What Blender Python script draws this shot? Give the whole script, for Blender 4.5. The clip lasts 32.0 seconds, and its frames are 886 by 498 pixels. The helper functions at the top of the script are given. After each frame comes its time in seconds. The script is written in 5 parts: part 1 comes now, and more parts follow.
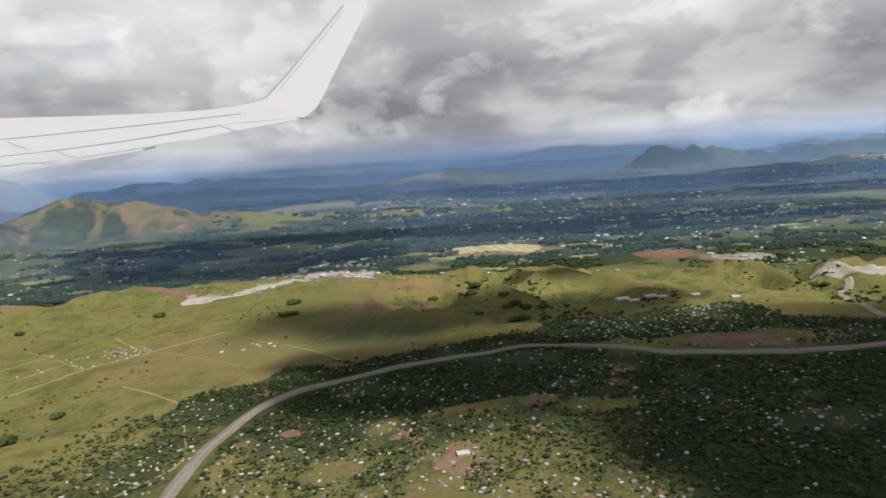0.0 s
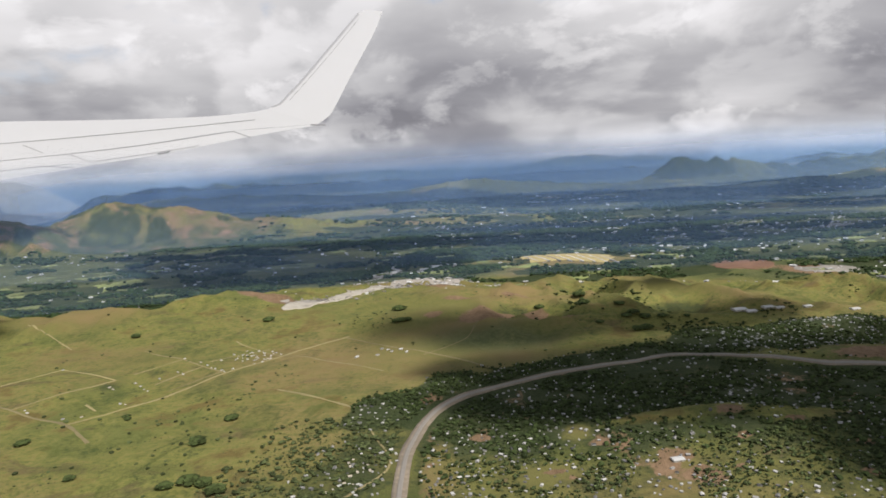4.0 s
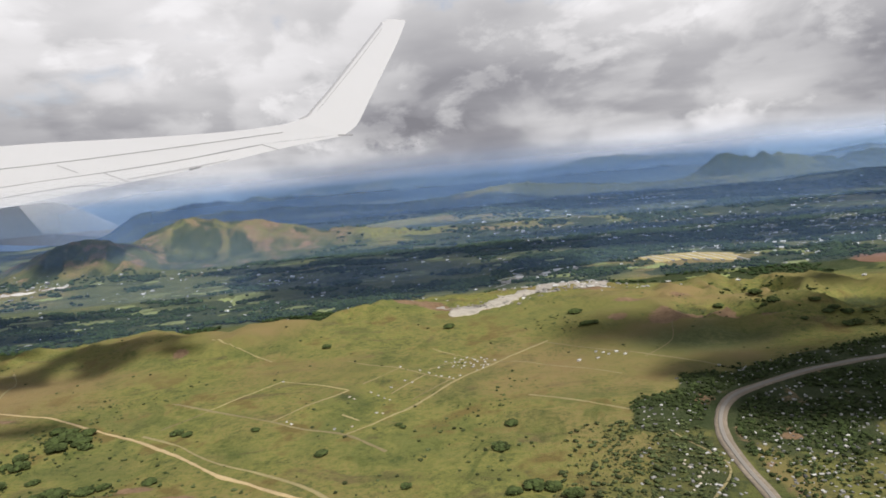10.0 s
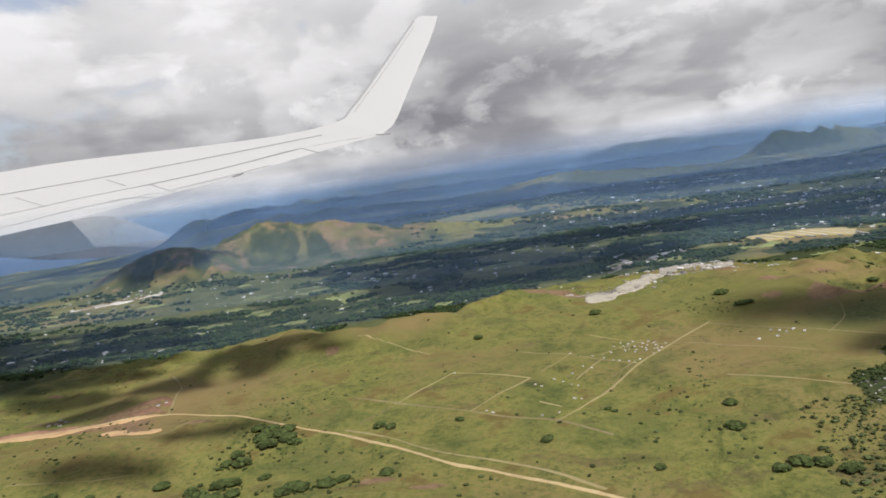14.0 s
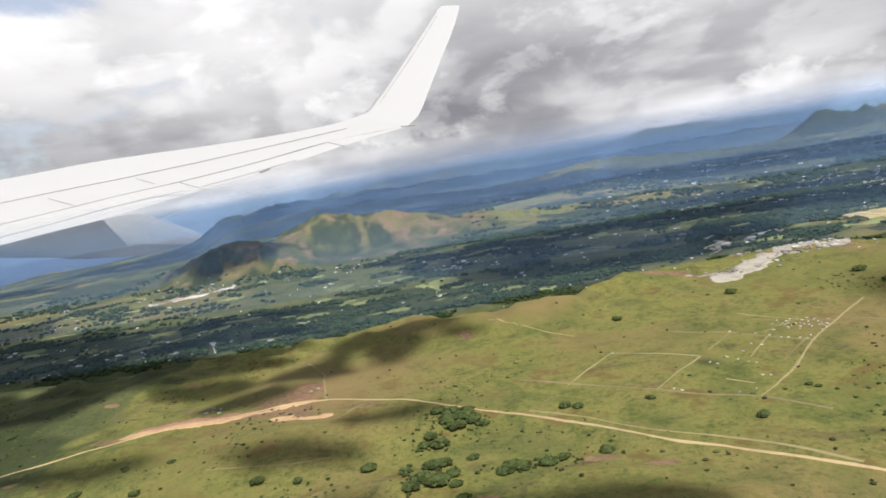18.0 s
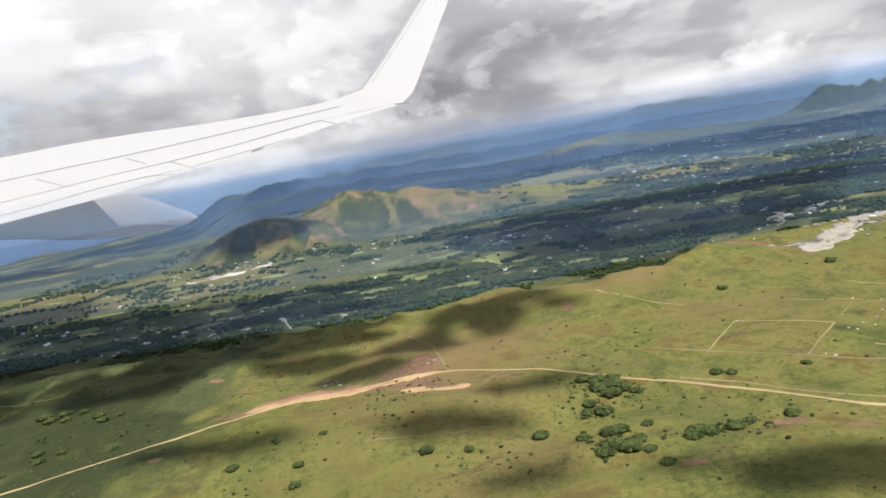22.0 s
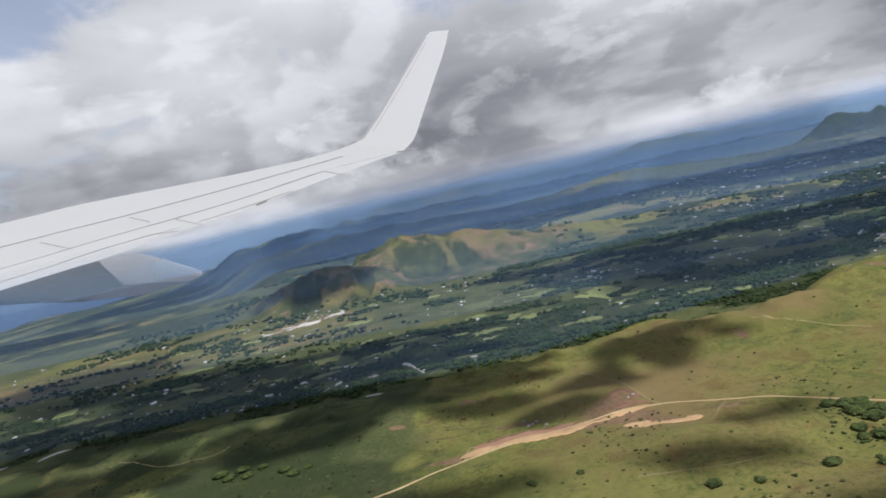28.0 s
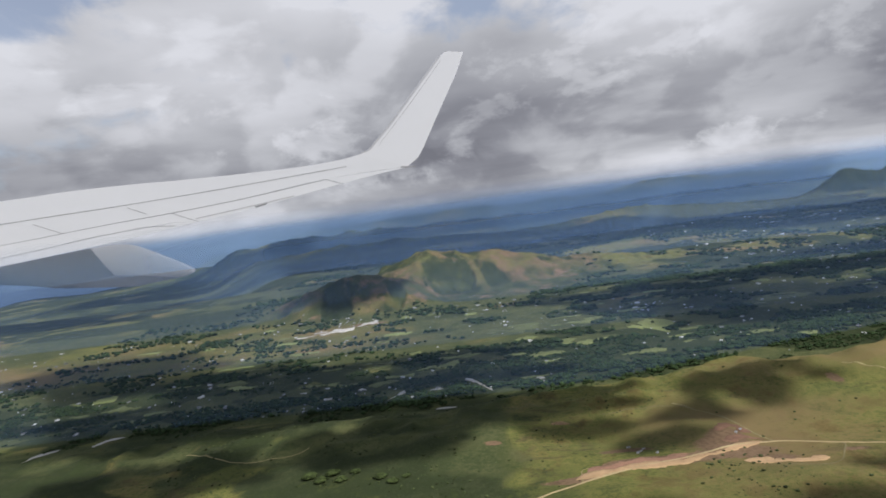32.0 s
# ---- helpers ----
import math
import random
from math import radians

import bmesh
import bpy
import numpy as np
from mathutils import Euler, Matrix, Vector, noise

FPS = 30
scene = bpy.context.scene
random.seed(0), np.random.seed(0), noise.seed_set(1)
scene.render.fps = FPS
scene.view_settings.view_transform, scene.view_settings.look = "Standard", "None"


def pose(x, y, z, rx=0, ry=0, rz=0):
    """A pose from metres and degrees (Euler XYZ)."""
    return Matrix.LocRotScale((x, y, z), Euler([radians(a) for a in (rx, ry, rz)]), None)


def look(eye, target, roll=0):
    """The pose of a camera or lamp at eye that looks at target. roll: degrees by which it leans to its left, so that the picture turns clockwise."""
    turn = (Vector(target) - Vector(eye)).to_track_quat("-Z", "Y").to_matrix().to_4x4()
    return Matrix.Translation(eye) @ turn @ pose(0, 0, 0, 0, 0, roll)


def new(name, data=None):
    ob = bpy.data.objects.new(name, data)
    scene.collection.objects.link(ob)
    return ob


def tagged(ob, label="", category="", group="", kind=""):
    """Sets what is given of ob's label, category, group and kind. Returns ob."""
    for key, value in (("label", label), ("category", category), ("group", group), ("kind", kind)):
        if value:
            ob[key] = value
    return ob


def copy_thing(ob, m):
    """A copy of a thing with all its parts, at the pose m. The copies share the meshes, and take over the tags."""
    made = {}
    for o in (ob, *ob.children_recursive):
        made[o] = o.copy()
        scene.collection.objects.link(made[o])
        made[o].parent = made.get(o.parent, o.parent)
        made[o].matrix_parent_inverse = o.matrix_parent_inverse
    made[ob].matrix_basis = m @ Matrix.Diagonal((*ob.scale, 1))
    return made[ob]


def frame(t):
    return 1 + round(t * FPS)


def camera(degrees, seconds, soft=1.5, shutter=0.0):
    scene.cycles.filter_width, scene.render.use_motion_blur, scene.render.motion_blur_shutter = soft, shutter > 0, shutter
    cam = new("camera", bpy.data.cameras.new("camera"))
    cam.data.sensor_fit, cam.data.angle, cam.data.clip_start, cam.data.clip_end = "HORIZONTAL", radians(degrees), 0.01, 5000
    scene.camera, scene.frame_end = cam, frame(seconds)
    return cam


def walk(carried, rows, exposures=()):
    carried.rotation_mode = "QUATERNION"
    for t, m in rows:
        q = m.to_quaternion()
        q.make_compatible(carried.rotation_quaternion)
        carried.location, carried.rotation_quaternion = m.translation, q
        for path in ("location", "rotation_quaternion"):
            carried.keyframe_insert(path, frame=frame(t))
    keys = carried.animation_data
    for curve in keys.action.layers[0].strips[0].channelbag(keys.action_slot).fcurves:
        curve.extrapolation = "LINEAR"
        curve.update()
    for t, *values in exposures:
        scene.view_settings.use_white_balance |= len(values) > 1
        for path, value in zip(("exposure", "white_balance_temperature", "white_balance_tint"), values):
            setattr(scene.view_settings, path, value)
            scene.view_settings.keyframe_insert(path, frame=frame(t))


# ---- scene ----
cam = camera(66.3, 32.0, soft=1.7)
METRES, EYE, TILT, LEAN, TURN = 500.0, 92.0, -8.6, 3.8, 0.0
ROWS = [
    (0.0, 0.0, 0.0, 0.0, 0.0, 0.0, -0.0),
    (0.5, -0.0152, -0.0013, -0.0003, 0.08, -0.05, -0.59),
    (1.0, -0.0298, -0.0017, -0.0004, 0.53, -0.33, -0.29),
    (1.5, -0.0445, -0.0029, -0.0003, 0.67, -0.54, -0.31),
    (2.0, -0.0589, -0.0037, -0.0005, 0.69, -0.15, -0.31),
    (2.5, -0.0733, -0.0049, -0.0009, 0.68, -0.22, -0.9),
    (4.5, -0.1332, -0.0077, -0.001, 0.09, 1.16, -0.59),
    (5.0, -0.1482, -0.0077, -0.001, 0.34, 1.45, -0.18),
    (5.5, -0.1621, -0.0081, -0.0011, 0.75, 1.32, 0.12),
    (6.0, -0.1778, -0.0095, -0.0014, 1.31, 0.84, 0.55),
    (6.5, -0.1922, -0.0098, -0.0025, 0.59, 0.95, -0.47),
    (7.0, -0.2065, -0.0098, -0.0002, 1.25, -0.36, -0.04),
    (7.5, -0.2232, -0.0108, -0.0014, 1.38, 1.06, -0.13),
    (8.0, -0.2379, -0.0121, -0.0018, 1.76, 1.87, -0.51),
    (8.5, -0.2522, -0.0117, -0.0016, 3.16, 1.05, -0.04),
    (9.0, -0.2678, -0.0121, -0.0016, 1.0, 1.96, -0.02),
    (9.5, -0.283, -0.0135, -0.0017, 1.18, 1.97, 1.61),
    (10.0, -0.2981, -0.0136, -0.0018, 1.75, 1.18, 1.11),
    (10.5, -0.3136, -0.0152, -0.0018, 2.54, 0.82, 1.77),
    (11.0, -0.3279, -0.0154, -0.0024, 2.96, 1.04, 2.25),
    (11.5, -0.3437, -0.0159, -0.0029, 3.6, 0.82, 2.14),
    (12.0, -0.3588, -0.0169, -0.0031, 4.02, 0.66, 2.47),
    (12.5, -0.3743, -0.0175, -0.0031, 4.21, 0.38, 2.92),
    (13.0, -0.3905, -0.0186, -0.0032, 4.48, 0.32, 3.39),
    (13.5, -0.4059, -0.0189, -0.0033, 4.63, 0.51, 3.64),
    (14.0, -0.4205, -0.0198, -0.0034, 4.67, 0.92, 3.78),
    (14.5, -0.4365, -0.0206, -0.0038, 5.14, 1.4, 4.17),
    (15.0, -0.453, -0.0216, -0.003, 5.18, 1.08, 4.46),
    (15.5, -0.4685, -0.0228, -0.0031, 5.94, 0.84, 5.06),
    (17.5, -0.5312, -0.0246, -0.0037, 5.03, 1.52, 4.77),
    (18.0, -0.5477, -0.0282, -0.0028, 6.25, 0.32, 5.05),
    (18.5, -0.564, -0.028, -0.0034, 5.63, -0.28, 5.09),
    (19.0, -0.5805, -0.0288, -0.0034, 6.07, -1.09, 5.6),
    (19.5, -0.5959, -0.0303, -0.003, 5.42, -0.95, 5.58),
    (20.0, -0.6115, -0.0308, -0.0026, 5.92, -1.21, 6.36),
    (20.5, -0.6279, -0.0317, -0.0023, 5.56, -1.29, 6.2),
    (21.0, -0.6438, -0.0324, -0.0008, 5.59, -1.25, 6.15),
    (21.5, -0.66, -0.0334, -0.001, 5.74, -1.61, 6.32),
    (22.0, -0.6757, -0.0348, 0.0006, 5.07, -1.58, 5.52),
    (22.5, -0.6909, -0.0354, 0.0014, 5.16, -1.39, 6.13),
    (23.0, -0.7073, -0.0354, 0.0022, 4.69, -0.72, 6.34),
    (23.5, -0.7248, -0.0385, 0.0041, 6.15, -0.39, 6.89),
    (24.0, -0.7399, -0.0371, 0.0053, 5.7, 0.28, 7.69),
    (24.5, -0.7569, -0.0384, 0.0058, 4.58, 1.82, 7.13),
    (25.0, -0.7708, -0.0379, 0.0059, 4.64, 2.36, 6.95),
    (25.5, -0.788, -0.0405, 0.0087, 5.67, 1.65, 8.03),
    (27.5, -0.8506, -0.042, 0.0121, 4.27, 2.14, 7.97),
    (28.0, -0.8678, -0.0433, 0.0141, 4.48, 2.16, 8.21),
    (28.5, -0.8833, -0.0434, 0.0143, 4.57, 2.51, 7.81),
    (29.0, -0.8997, -0.0444, 0.0151, 4.39, 3.14, 7.31),
    (29.5, -0.9164, -0.0455, 0.0166, 4.56, 3.12, 7.13),
    (30.0, -0.9318, -0.0462, 0.0182, 3.21, 3.84, 4.72),
    (30.5, -0.9474, -0.0479, 0.0193, 1.32, 5.69, 3.78),
    (31.0, -0.9646, -0.0455, 0.0174, -0.07, 6.12, 1.86),
    (31.5, -0.9799, -0.0463, 0.0198, 1.21, 5.11, 2.19),
    (32.0, -0.9958, -0.0475, 0.0204, 3.11, 3.65, 3.16),
]
EXPOSURES = [(0.0, -0.02, 6450, 13), (5.0, 0.02, 6450, 13), (9.0, 0.02, 6450, 13), (15.0, 0.0, 6450, 12), (18.0, 0.25, 6450, 12), (23.0, 0.28, 6400, 13), (25.0, 0.20, 6300, 13), (27.0, -0.04, 6150, 13), (29.0, -0.22, 6100, 13), (32.0, -0.30, 6100, 13)]
walk(cam, [(t, pose(0, 0, EYE, TILT, LEAN, TURN) @ pose(METRES * x, METRES * y, METRES * z, 90 + pitch, roll, yaw)) for t, x, y, z, yaw, pitch, roll in ROWS], EXPOSURES)

# ---- light ----
SUN_DIR = Vector((0.42, -0.62, 1.0)).normalized()      # from the ground towards the sun
sun = new("sun", bpy.data.lights.new("sun", "SUN"))
sun.data.energy, sun.data.angle, sun.data.color = 4.9, radians(1.4), (1.0, 0.955, 0.885)
sun.matrix_world = look(SUN_DIR * 100, (0, 0, 0))


class Nodes:
    """Short hand for building node trees."""

    def __init__(self, tree):
        self.tree = tree
        tree.nodes.clear()

    def add(self, kind, inputs=(), **props):
        n = self.tree.nodes.new("ShaderNode" + kind)
        for k, v in props.items():
            setattr(n, k, v)
        for k, v in dict(inputs).items():
            self.put(n.inputs[k], v)
        return n

    def put(self, socket, v):
        if isinstance(v, bpy.types.NodeSocket):
            self.tree.links.new(v, socket)
        elif isinstance(v, bpy.types.Node):
            self.tree.links.new(v.outputs[0], socket)
        else:
            if isinstance(v, tuple) and len(v) == 3 and socket.type == "RGBA":
                v = (*v, 1.0)
            socket.default_value = v

    def math(self, op, a, b=0.0, clamp=False):
        return self.add("Math", {0: a, 1: b}, operation=op, use_clamp=clamp).outputs[0]

    def vec(self, op, a, b=(0.0, 0.0, 0.0)):
        return self.add("VectorMath", {0: a, 1: b}, operation=op).outputs[0]

    def noise(self, vector, scale, detail=4.0, rough=0.55, distort=0.0):
        return self.add("TexNoise", {"Vector": vector, "Scale": scale, "Detail": detail, "Roughness": rough, "Distortion": distort}).outputs[0]

    def ramp(self, fac, stops, mode="LINEAR"):
        n = self.add("ValToRGB", {0: fac})
        n.color_ramp.interpolation = mode
        e = n.color_ramp.elements
        while len(e) < len(stops):
            e.new(0.5)
        for k, (p, c) in enumerate(stops):
            e[k].position = p
            e[k].color = (*c, 1.0) if isinstance(c, tuple) else (c, c, c, 1.0)
        return n.outputs[0]

    def mix(self, fac, a, b, blend="MIX"):
        n = self.add("Mix", data_type="RGBA", blend_type=blend)
        self.put(n.inputs[0], fac)
        self.put(n.inputs[6], a)
        self.put(n.inputs[7], b)
        return n.outputs[2]


world = bpy.data.worlds.new("sky")
world.use_nodes = True
scene.world = world
w = Nodes(world.node_tree)
d = w.add("TexCoord").outputs["Generated"]
sep = w.add("SeparateXYZ", {0: d})
high = w.math("MAXIMUM", w.math("ADD", sep.outputs[2], 0.022), 0.0)
spread = w.math("DIVIDE", 1.0, w.math("ADD", high, 0.11))
deck = w.add("CombineXYZ", {0: w.math("MULTIPLY", sep.outputs[0], spread), 1: w.math("MULTIPLY", sep.outputs[1], spread), 2: w.math("MULTIPLY", high, 3.0)})
dome = w.add("CombineXYZ", {0: sep.outputs[0], 1: w.math("MULTIPLY", sep.outputs[1], 0.3), 2: w.math("MULTIPLY", high, 1.7)})
warp = w.vec("SUBTRACT", w.add("TexNoise", {"Vector": dome, "Scale": 5.0, "Detail": 2.0, "Roughness": 0.45}).outputs[1], (0.5, 0.5, 0.5))
bent = w.vec("ADD", dome, w.vec("MULTIPLY", warp, (0.10, 0.10, 0.10)))
sheet = w.noise(w.vec("ADD", deck, (3.1, 7.7, 0.0)), 0.50, 5.0, 0.48, 0.10)
bank = w.noise(w.vec("ADD", dome, (5.2, 1.3, 2.2)), 2.6, 3.0, 0.45)
fleece = w.noise(w.vec("ADD", bent, (0.4, 2.6, 1.1)), 5.2, 9.0, 0.56)
puff = w.add("TexVoronoi", {"Vector": w.vec("ADD", bent, (1.9, 0.7, 0.3)), "Scale": 9.0, "Detail": 2.5, "Roughness": 0.5, "Lacunarity": 2.2, "Smoothness": 0.9}, feature="SMOOTH_F1").outputs["Distance"]
lift = w.ramp(high, [(0.0, 0.66), (0.014, 0.80), (0.030, 0.72), (0.052, 0.46), (0.085, 0.44), (0.14, 0.58), (0.21, 0.84), (0.30, 1.12), (0.6, 0.76)])
tone = w.math("ADD", w.math("MULTIPLY", sheet, 0.55), w.math("MULTIPLY", bank, 0.42))
tone = w.math("ADD", tone, w.math("MULTIPLY", w.math("SUBTRACT", lift, 0.5), 0.46))
tone = w.math("ADD", tone, w.math("MULTIPLY", w.math("SUBTRACT", fleece, 0.5), 0.16))
rim = w.ramp(w.math("SUBTRACT", w.math("ADD", fleece, w.math("MULTIPLY", bank, 0.5)), w.math("MULTIPLY", puff, 0.40)), [(0.38, 0.0), (0.56, 1.0)], "EASE")
tone = w.math("ADD", tone, w.math("MULTIPLY", w.math("SUBTRACT", rim, 0.4), 0.085))
tone = w.math("SUBTRACT", tone, w.math("MULTIPLY", w.math("MULTIPLY", sep.outputs[0], sep.outputs[0]), 0.22))
tower = w.ramp(w.noise(w.vec("ADD", bent, (7.3, 1.1, 3.4)), 4.4, 10.0, 0.60), [(0.53, 0.0), (0.60, 1.0)], "EASE")
tone = w.math("ADD", tone, w.math("MULTIPLY", w.math("MULTIPLY", tower, 0.15), w.ramp(high, [(0.03, 0.0), (0.05, 1.0), (0.12, 0.7), (0.25, 0.3)])))
grey = w.ramp(tone, [(0.30, (0.25, 0.25, 0.27)), (0.40, (0.36, 0.36, 0.38)), (0.48, (0.49, 0.49, 0.50)), (0.56, (0.64, 0.64, 0.64)), (0.64, (0.80, 0.795, 0.79)), (0.74, (0.96, 0.955, 0.95))])
haze = w.ramp(high, [(0.0, 1.0), (0.005, 0.60), (0.012, 0.0)])
below = w.ramp(w.math("ADD", sep.outputs[2], 0.15), [(0.075, (0.10, 0.16, 0.27)), (0.118, (0.15, 0.23, 0.37)), (0.129, (0.27, 0.38, 0.54))])
clouds = w.mix(w.math("MULTIPLY", haze, 0.95), grey, below)
nishita = w.add("TexSky", sky_type="NISHITA", sun_disc=False, sun_elevation=math.asin(SUN_DIR.z), sun_rotation=math.atan2(SUN_DIR.x, SUN_DIR.y))
blue = w.mix(1.0, nishita.outputs[0], (0.13, 0.13, 0.13), "MULTIPLY")
blue = w.mix(0.45, blue, (0.55, 0.58, 0.66))
gap = w.math("SUBTRACT", w.math("ADD", w.noise(w.vec("ADD", bent, (2.7, 0.3, 0.6)), 3.2, 8.0, 0.55), w.math("MULTIPLY", high, 0.75)), w.math("MULTIPLY", sep.outputs[0], 0.12))
gap = w.ramp(gap, [(0.74, 0.0), (0.84, 1.0)], "EASE")
w.add("OutputWorld", {0: w.add("Background", {0: w.mix(w.math("MULTIPLY", gap, 0.85), clouds, blue), 1: 0.92})})


# ---- materials ----
def material(name):
    m = bpy.data.materials.new(name)
    m.use_nodes = True
    return m, Nodes(m.node_tree)


def surface(name, colour, rough=0.85, scale=1.0, vary=0.25, metal=0.0, bump=0.0, island=False, spec=0.3, sharp=0.3):
    """A plain rough surface: its colour varies at two scales and from piece to piece."""
    m, n = material(name)
    co = n.add("TexCoord").outputs["Object"]
    fine = n.noise(co, 3.0 / scale, 6.0, 0.65)
    wide = n.noise(co, 0.4 / scale, 3.0, 0.5)
    tone = n.math("ADD", n.math("MULTIPLY", fine, 0.5), n.math("MULTIPLY", wide, 0.5))
    if island:
        tone = n.math("ADD", n.math("MULTIPLY", tone, 0.35), n.math("MULTIPLY", n.add("NewGeometry").outputs["Random Per Island"], 0.65))
    else:
        tone = n.math("ADD", n.math("MULTIPLY", tone, 0.7), n.math("MULTIPLY", n.add("ObjectInfo").outputs["Random"], 0.3))
    dark = tuple(c * (1 - vary) for c in colour)
    lite = tuple(min(1.0, c * (1 + vary)) for c in colour)
    b = n.add("BsdfPrincipled", {"Base Color": n.ramp(tone, [(0.5 - sharp, dark), (0.5 + sharp, lite)]), "Roughness": rough, "Metallic": metal, "Specular IOR Level": spec})
    if bump:
        n.put(b.inputs["Normal"], n.add("Bump", {"Height": fine, "Strength": bump, "Distance": 0.2 * scale}))
    n.add("OutputMaterial", {0: b})
    return m


M_ASPHALT = surface("asphalt", (0.20, 0.185, 0.16), 0.9, 4.0, 0.25)
M_VERGE = surface("gravel_verge", (0.30, 0.25, 0.185), 0.95, 5.0, 0.4, sharp=0.16)
M_TAILINGS = surface("pale_tailings", (0.42, 0.40, 0.36), 0.9, 12.0, 0.5, sharp=0.14)
M_PIT = surface("beige_quarry_floor", (0.245, 0.225, 0.185), 0.95, 2.5, 0.6, sharp=0.13)
M_DIRT = surface("orange_dirt", (0.37, 0.245, 0.13), 0.95, 5.0, 0.35, sharp=0.14)
M_ROAD = surface("pale_dirt_road", (0.37, 0.285, 0.15), 0.95, 5.0, 0.3, sharp=0.15)
M_TRACK = surface("pale_track_dirt", (0.225, 0.19, 0.09), 0.95, 5.0, 0.35, sharp=0.16)
M_RED = surface("reddish_earth", (0.24, 0.135, 0.085), 0.95, 7.0, 0.4, sharp=0.14)
M_FIELD = surface("golden_stubble", (0.36, 0.295, 0.125), 0.95, 5.0, 0.2)
M_ROOF = surface("pale_sheet_roof", (0.34, 0.34, 0.33), 0.5, 1.0, 0.6, 0.0, 0.0)
M_ROOFS = surface("sheet_roofs", (0.40, 0.40, 0.39), 0.5, 1.0, 0.85, 0.0, 0.0, True)
M_ROOFS_TOWN = surface("township_roofs", (0.26, 0.255, 0.24), 0.55, 1.0, 0.8, 0.0, 0.0, True)
M_WALL = surface("house_plaster", (0.45, 0.42, 0.36), 0.9, 1.0, 0.3)
# Lighter than tree_leaves: part of the sunlight on these trees is in the colour.
M_GARDEN = surface("sunlit_garden_leaves", (0.048, 0.062, 0.023), 0.9, 1.5, 0.75, island=True, spec=0.1)
M_LEAF = surface("tree_leaves", (0.034, 0.048, 0.016), 0.9, 1.5, 0.45, island=True, spec=0.1)
M_GROVE = surface("grove_leaves", (0.046, 0.062, 0.020), 0.9, 1.5, 0.5, island=True, spec=0.1)
M_SCRUB = surface("scrub_leaves", (0.058, 0.072, 0.028), 0.9, 1.5, 0.55, island=True, spec=0.1)
M_LEAF_FAR = surface("valley_leaves", (0.028, 0.046, 0.017), 0.9, 2.5, 0.45, island=True, spec=0.1)
M_BARK = surface("bark", (0.12, 0.09, 0.06), 0.95, 0.5, 0.3)
M_MEADOW = surface("valley_meadow", (0.150, 0.172, 0.060), 0.95, 9.0, 0.5, sharp=0.2)
M_WATER = surface("river_water", (0.36, 0.34, 0.30), 0.35, 8.0, 0.1)
M_QUARRY = surface("quarry_rubble", (0.20, 0.185, 0.16), 0.95, 9.0, 0.5, sharp=0.13)
M_PAINT = surface("white_wing_paint", (0.60, 0.602, 0.605), 0.35, 200.0, 0.03)
# The fairing's shaded side and lit tail are put into two paint greys.
M_PAINT2 = surface("shaded_fairing_paint", (0.12, 0.12, 0.118), 0.4, 200.0, 0.04)
M_PAINT3 = surface("lit_fairing_paint", (0.29, 0.29, 0.286), 0.4, 200.0, 0.04)
M_EDGE = surface("polished_edge_metal", (0.44, 0.44, 0.445), 0.3, 200.0, 0.05, 0.2)
M_SEAM = surface("dark_seam", (0.24, 0.24, 0.24), 0.7, 50.0, 0.1)

M_GROUND, g = material("ground_cover")
pos = g.add("NewGeometry").outputs["Position"]
cov = g.add("Attribute", attribute_name="cover")
cs = g.add("SeparateColor", {0: cov.outputs["Color"]})
n_big = g.noise(pos, 0.012, 5.0, 0.55)
n_mid = g.noise(pos, 0.06, 6.0, 0.6)
n_fine = g.noise(pos, 0.45, 6.0, 0.7)
n_pix = g.noise(pos, 1.6, 3.0, 0.7)
n_vein = g.noise(pos, 0.030, 8.0, 0.62, 0.5)
tone = g.math("ADD", g.math("MULTIPLY", n_mid, 0.36), g.math("ADD", g.math("MULTIPLY", n_fine, 0.40), g.math("MULTIPLY", n_pix, 0.24)))
grass = g.ramp(tone, [(0.40, (0.078, 0.092, 0.030)), (0.49, (0.160, 0.162, 0.045)), (0.58, (0.222, 0.202, 0.066))])
dry = g.ramp(n_big, [(0.42, (0.140, 0.132, 0.044)), (0.58, (0.200, 0.148, 0.066))])
grass = g.mix(g.ramp(g.math("ADD", g.math("MULTIPLY", n_big, 0.55), g.math("MULTIPLY", n_fine, 0.45)), [(0.47, 0.0), (0.62, 0.75)]), grass, dry)
lush = g.ramp(tone, [(0.38, (0.036, 0.058, 0.018)), (0.60, (0.092, 0.118, 0.034))])
grass = g.mix(g.ramp(n_vein, [(0.50, 0.0), (0.62, 0.55)]), grass, lush)
umber = g.ramp(tone, [(0.36, (0.075, 0.060, 0.022)), (0.62, (0.140, 0.105, 0.036))])
grass = g.mix(g.ramp(g.math("ADD", g.math("MULTIPLY", n_vein, -0.5), g.math("MULTIPLY", n_mid, 0.9)), [(0.24, 0.0), (0.34, 0.85)]), grass, umber)
burnt = g.ramp(tone, [(0.36, (0.058, 0.044, 0.026)), (0.62, (0.120, 0.088, 0.052))])
streak = g.noise(g.vec("MULTIPLY", pos, (0.035, 0.075, 0.05)), 1.0, 7.0, 0.66, 0.8)
grass = g.mix(g.ramp(streak, [(0.57, 0.0), (0.66, 0.55)]), grass, burnt)
swale = g.ramp(tone, [(0.38, (0.030, 0.050, 0.014)), (0.60, (0.085, 0.110, 0.026))])
grass = g.mix(g.ramp(g.noise(g.vec("MULTIPLY", pos, (0.055, 0.03, 0.05)), 1.0, 8.0, 0.68, 1.2), [(0.56, 0.0), (0.66, 0.6)]), grass, swale)
